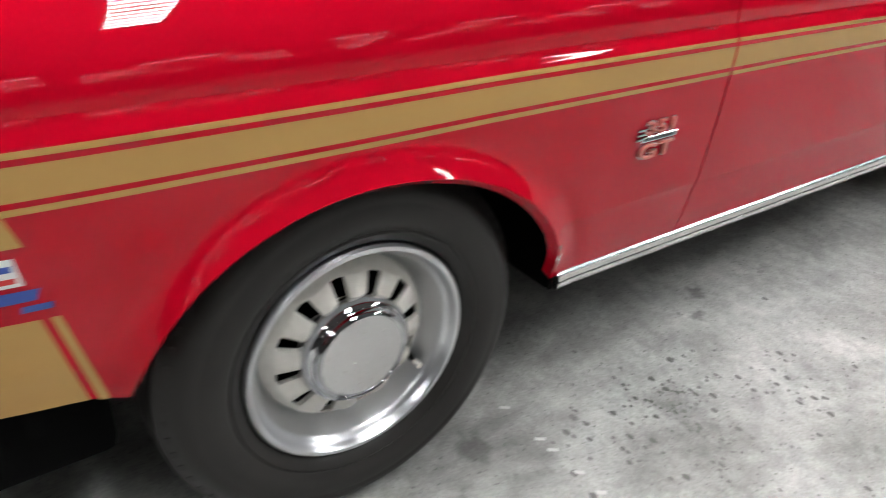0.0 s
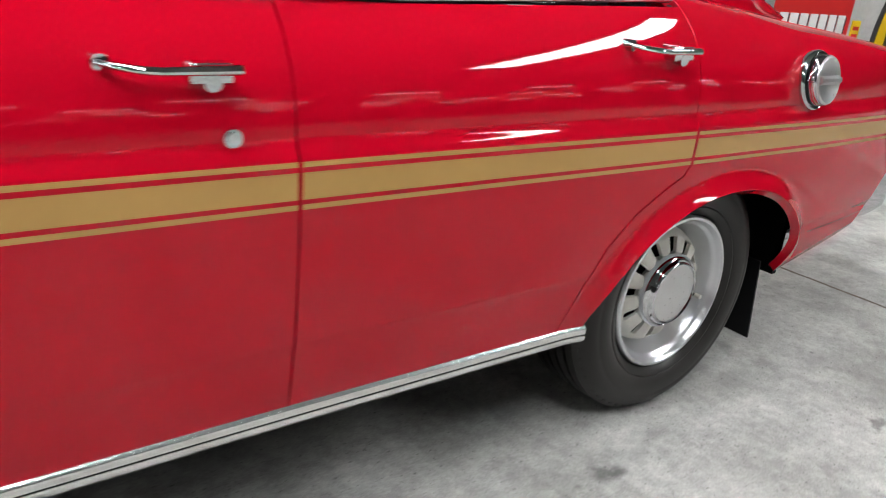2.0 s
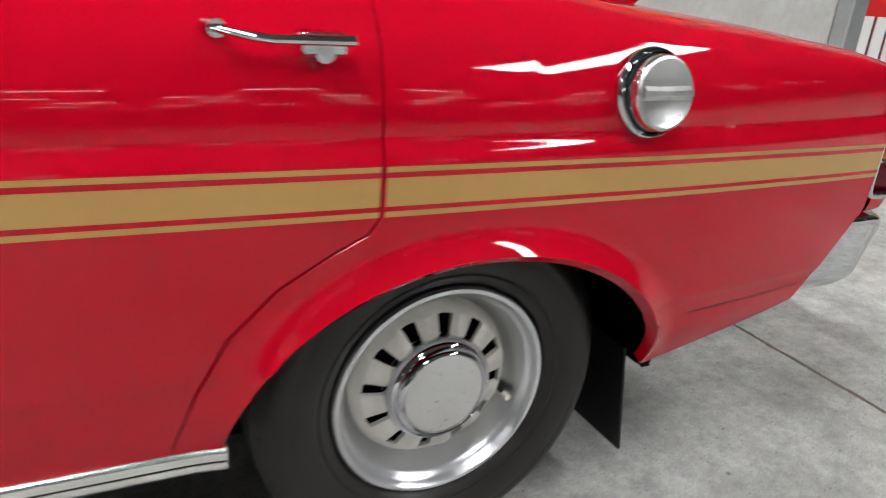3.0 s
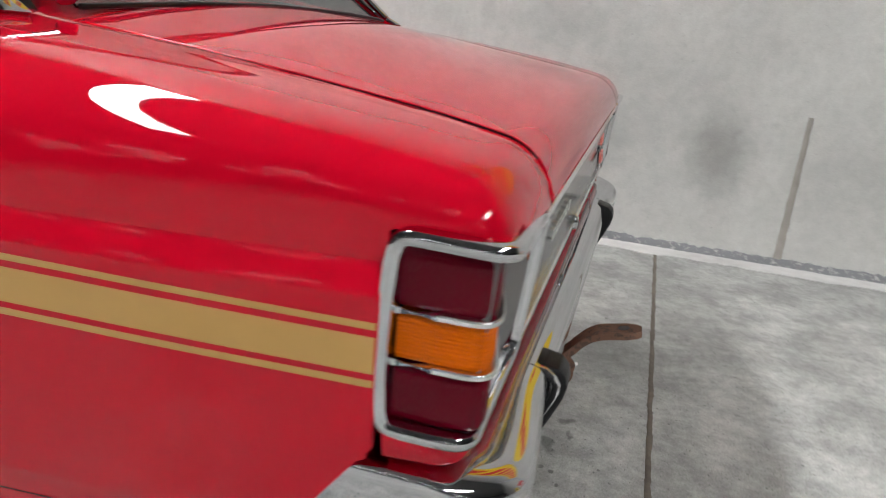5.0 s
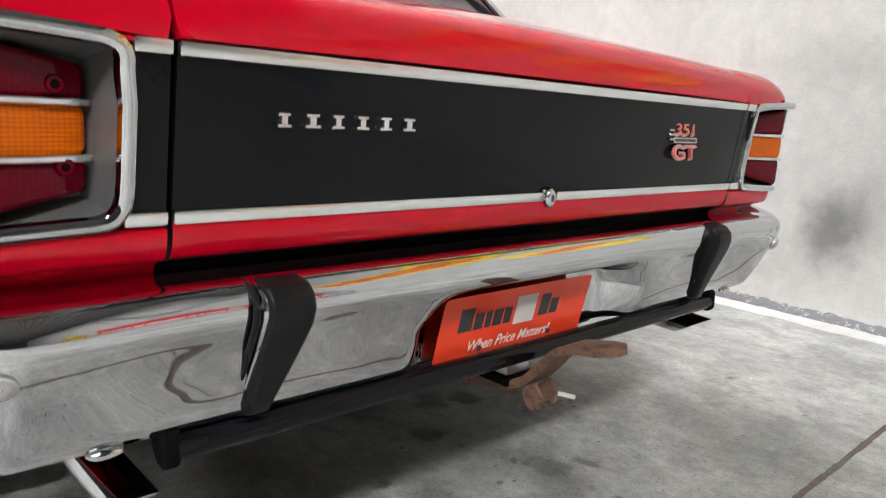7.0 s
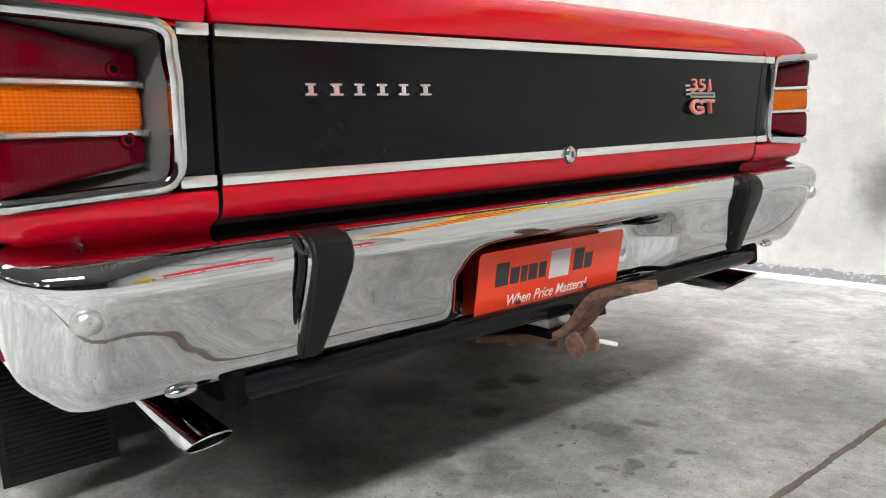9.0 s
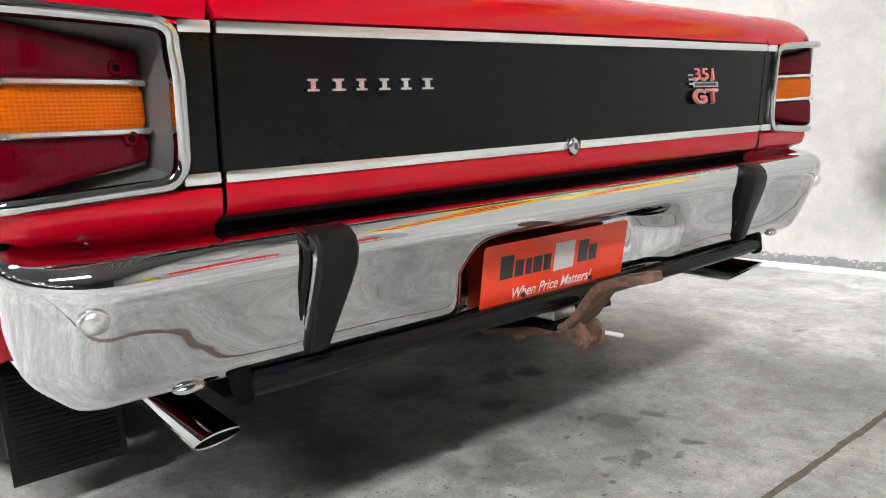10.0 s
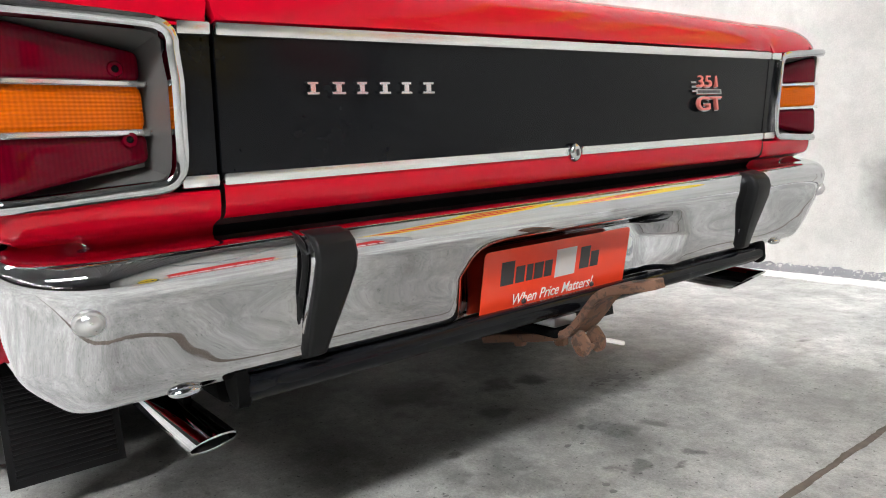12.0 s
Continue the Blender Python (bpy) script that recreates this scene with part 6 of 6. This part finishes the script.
for y in (0.272, 2 * YC - 0.272):
    ex = empty("exhaust", car)
    s = -1 if y < YC else 1
    bm = bmesh.new()
    a, b = Vector((3.40, y + 0.012 * s, 0.306)), Vector((3.832, y, 0.289))
    d = (b - a).normalized()
    u = Vector((0, 1, 0))
    v = d.cross(u)
    ring = []
    for r, t in ((0.0295, 0.0), (0.0295, 1.0), (0.0268, 1.0), (0.0268, 0.2)):
        row = []
        for k in range(40):
            c, q = math.cos(k * math.tau / 40), math.sin(k * math.tau / 40)
            slash = 0.10 * q * (1 if t == 1.0 else 0)
            row.append(bm.verts.new(a.lerp(b, t + slash) + u * c * r + v * q * r))
        ring.append(row)
    for A, B in zip(ring, ring[1:]):
        for k in range(40):
            bm.faces.new((A[k], A[(k + 1) % 40], B[(k + 1) % 40], B[k]))
    bmesh.ops.recalc_face_normals(bm, faces=bm.faces)
    part("tail_pipe", bm, CHROME, ex, "chrome slash-cut tail pipe")
    part("pipe_inside", tube_bm([a.lerp(b, 0.2), a.lerp(b, 0.84)], 0.0262, 24), INK, ex)
    part("front_pipe", tube_bm([(2.9, y, 0.42), (3.15, y, 0.40), (3.32, y, 0.325), (3.42, y, 0.306)], 0.026, 14), DARK, ex)
    part("hanger", prism(rounded([(3.70, 0.318), (3.745, 0.318), (3.735, 0.42), (3.71, 0.42)], 0.008), 0.012, "y", y - 0.006, 0.001), DARK, ex)
# unseen tank, added low and wide to keep light off the floor below
part("fuel_tank", box(3.14, 3.62, 0.36, 2 * YC - 0.36, 0.255, 0.42, 0.03, 3), DARK, car, "black fuel tank")

# ---- drips, tape and dried residue on the floor ----
TAPE_BITS = [(0.376, 0.109, -35), (0.377, -0.002, -35), (0.379, -0.039, -35), (0.381, -0.111, -35), (0.381, -0.170, -35)]
rnd = random.Random(5)
bm = bmesh.new()
for k in range(70):
    a, r = rnd.uniform(0, math.tau), abs(rnd.gauss(0, 0.5))
    c = Vector((3.515 + 0.055 * r * math.cos(a), 1.497 + 0.085 * r * math.sin(a), 0.0))
    n, q, size = 7, rnd.uniform(0, math.tau), rnd.uniform(0.003, 0.011) * (1.2 - 0.4 * min(r, 1.5))
    lo = [bm.verts.new(c + Vector((size * (0.7 + 0.5 * rnd.random()) * math.cos(q + i * math.tau / n), 1.6 * size * (0.7 + 0.5 * rnd.random()) * math.sin(q + i * math.tau / n), 0.0005))) for i in range(n)]
    top = bm.verts.new(c + Vector((0, 0, rnd.uniform(0.0015, 0.003))))
    for i in range(n):
        bm.faces.new((lo[i], lo[(i + 1) % n], top))
def drips(seed, count, cx, cy, sx, sy):
    """Small flat drops of dried oil, scattered round a middle."""
    rd = random.Random(seed)
    drop = bmesh.new()
    for k in range(count):
        c = Vector((rd.gauss(cx, sx), rd.gauss(cy, sy), 0.0))
        n, size = 8, rd.choice((0.002, 0.003, 0.004, 0.006)) * rd.uniform(0.7, 1.3)
        q = rd.uniform(0, math.tau)
        rim = [drop.verts.new(c + Vector((size * rd.uniform(0.75, 1.2) * math.cos(q + i * math.tau / n), 1.3 * size * rd.uniform(0.75, 1.2) * math.sin(q + i * math.tau / n), 0.0004))) for i in range(n)]
        top = drop.verts.new(c + Vector((0, 0, 0.0009)))
        for i in range(n):
            drop.faces.new((rim[i], rim[(i + 1) % n], top))
    return tagged(part("oil_drips", drop, STAIN, None), "scattered small dark oil drips on the concrete floor", "stain", kind="stuff")


drips(11, 150, 0.66, -0.10, 0.16, 0.11)
drips(12, 60, 0.98, -0.22, 0.16, 0.10)
drips(13, 60, 3.75, 0.95, 0.22, 0.30)
for k, (x, y, turn) in enumerate(TAPE_BITS):
    bit = part("tape_remnant", box(-0.011, 0.011, -0.004, 0.004, 0.0003, 0.0008), PALE, None, smooth=False)
    bit.matrix_basis = pose(x, y, 0, 0, 0, turn)
    tagged(bit, "scrap of worn pale tape stuck to the floor", "tape", "tape remnants on the floor")
tagged(part("oil_residue", bm, STAIN, None), "dark crinkled oil residue dried on the concrete floor", "stain", kind="stuff")

# ---- signs on the walls ----
def board(name, x0, x1, y, z0, z1, mat, bars, label, axis="y", thick=0.03):
    s = empty(name)
    if axis == "y":
        part("panel", box(x0, x1, y - thick, y - 0.001, z0, z1, 0.004, 1), mat, s, smooth=False)
        for a, b, c, d, mt in bars:
            part("letter_block", box(a, b, y - thick - (0.002 if mt == INK else 0.004), y - thick + 0.001, c, d), mt, s, smooth=False)
    else:
        part("panel", box(y - thick, y - 0.001, x0, x1, z0, z1, 0.004, 1), mat, s, smooth=False)
        for a, b, c, d, mt in bars:
            part("letter_block", box(y - thick - 0.004, y - thick + 0.001, a, b, c, d), mt, s, smooth=False)
    return tagged(s, label, "sign", "wall signs")


RED_SIGN_BARS = []
for k in range(8):
    a = 8.02 + 0.185 * k
    RED_SIGN_BARS += [(a + 0.035, a + 0.175, 0.50, 0.875, INK), (a, a + 0.145, 0.52, 0.885, WHITE)]
board("wall_sign", 7.93, 9.58, WALL_Y, 0.35, 1.75, SIGN_RED, RED_SIGN_BARS, "red enamel wall sign with white block letters")
board("wall_sign", 9.69, 9.87, WALL_Y, 0.60, 0.84, SIGN_YELLOW, [(9.72, 9.84, 0.66, 0.70, SIGN_RED), (9.72, 9.84, 0.74, 0.78, SIGN_RED)], "small yellow enamel sign with red print", thick=0.012)
disc = empty("round_sign")
bm = lathe([(0.0, -0.03), (0.93, -0.03), (0.95, -0.025), (0.95, -0.001)], 64)
part("panel", bm, SIGN_YELLOW, disc, smooth=False)
part("rim_band", lathe([(0.95, -0.034), (1.0, -0.034), (1.0, -0.001), (0.95, -0.001)], 64), INK, disc, smooth=False)
for k in range(5):
    part("letter_block", box(-0.72 + 0.3 * k, -0.50 + 0.3 * k, -0.036, -0.029, -0.12, 0.22), INK, disc, smooth=False)
disc.location = (11.2, WALL_Y, 0.58)
tagged(disc, "round yellow enamel sign with dark block letters", "sign", "wall signs")
part_post = tagged(part("wall_post", box(7.72, 7.90, WALL_Y - 0.14, WALL_Y - 0.001, 0.0, 5.5, 0.01, 1), STEEL), "grey steel column against the wall", "column", kind="structure")

board("wall_sign", 3.9, 7.3, WALL_Y, 2.7, 3.65, SIGN_YELLOW, [(4.08 + 0.46 * k, 4.40 + 0.46 * k, 2.86, 3.49, SIGN_RED) for k in range(7)], "long yellow enamel sign with red block letters")
disc = empty("round_sign")
part("panel", lathe([(0.0, -0.03), (0.50, -0.03), (0.52, -0.025), (0.52, -0.001)], 48), SIGN_YELLOW, disc, smooth=False)
for k in range(4):
    part("letter_block", box(-0.40 + 0.21 * k, -0.24 + 0.21 * k, -0.036, -0.029, -0.15, 0.15), SIGN_RED, disc, smooth=False)
disc.location = (4.75, WALL_Y, 2.02)
tagged(disc, "round yellow enamel sign with red block letters", "sign", "wall signs")
neon = empty("neon_sign")
for k in range(6):
    part("tube", tube_bm([(0.5 * k, ROOM[2] + 0.05, 3.2), (0.5 * k + 0.33, ROOM[2] + 0.05, 3.75)], 0.045, 6), NEON, neon)
neon.location = (0.8, 0, 0)
tagged(neon, "small pink neon sign on the far wall", "sign", "wall signs")
posters = [tagged(part("pale_board", box(0.0, 2.0, ROOM[2] + 0.001, ROOM[2] + 0.03, 3.6, 5.1, 0.004, 1), PANEL, smooth=False), "pale display board high on the far wall", "board", "boards on the far wall")]
posters[0].location.x = -11.0
for k in range(1, 12):
    copy_thing(posters[0], pose(-11.0 + 2.9 * k, 0, -0.35 * (k % 2)))
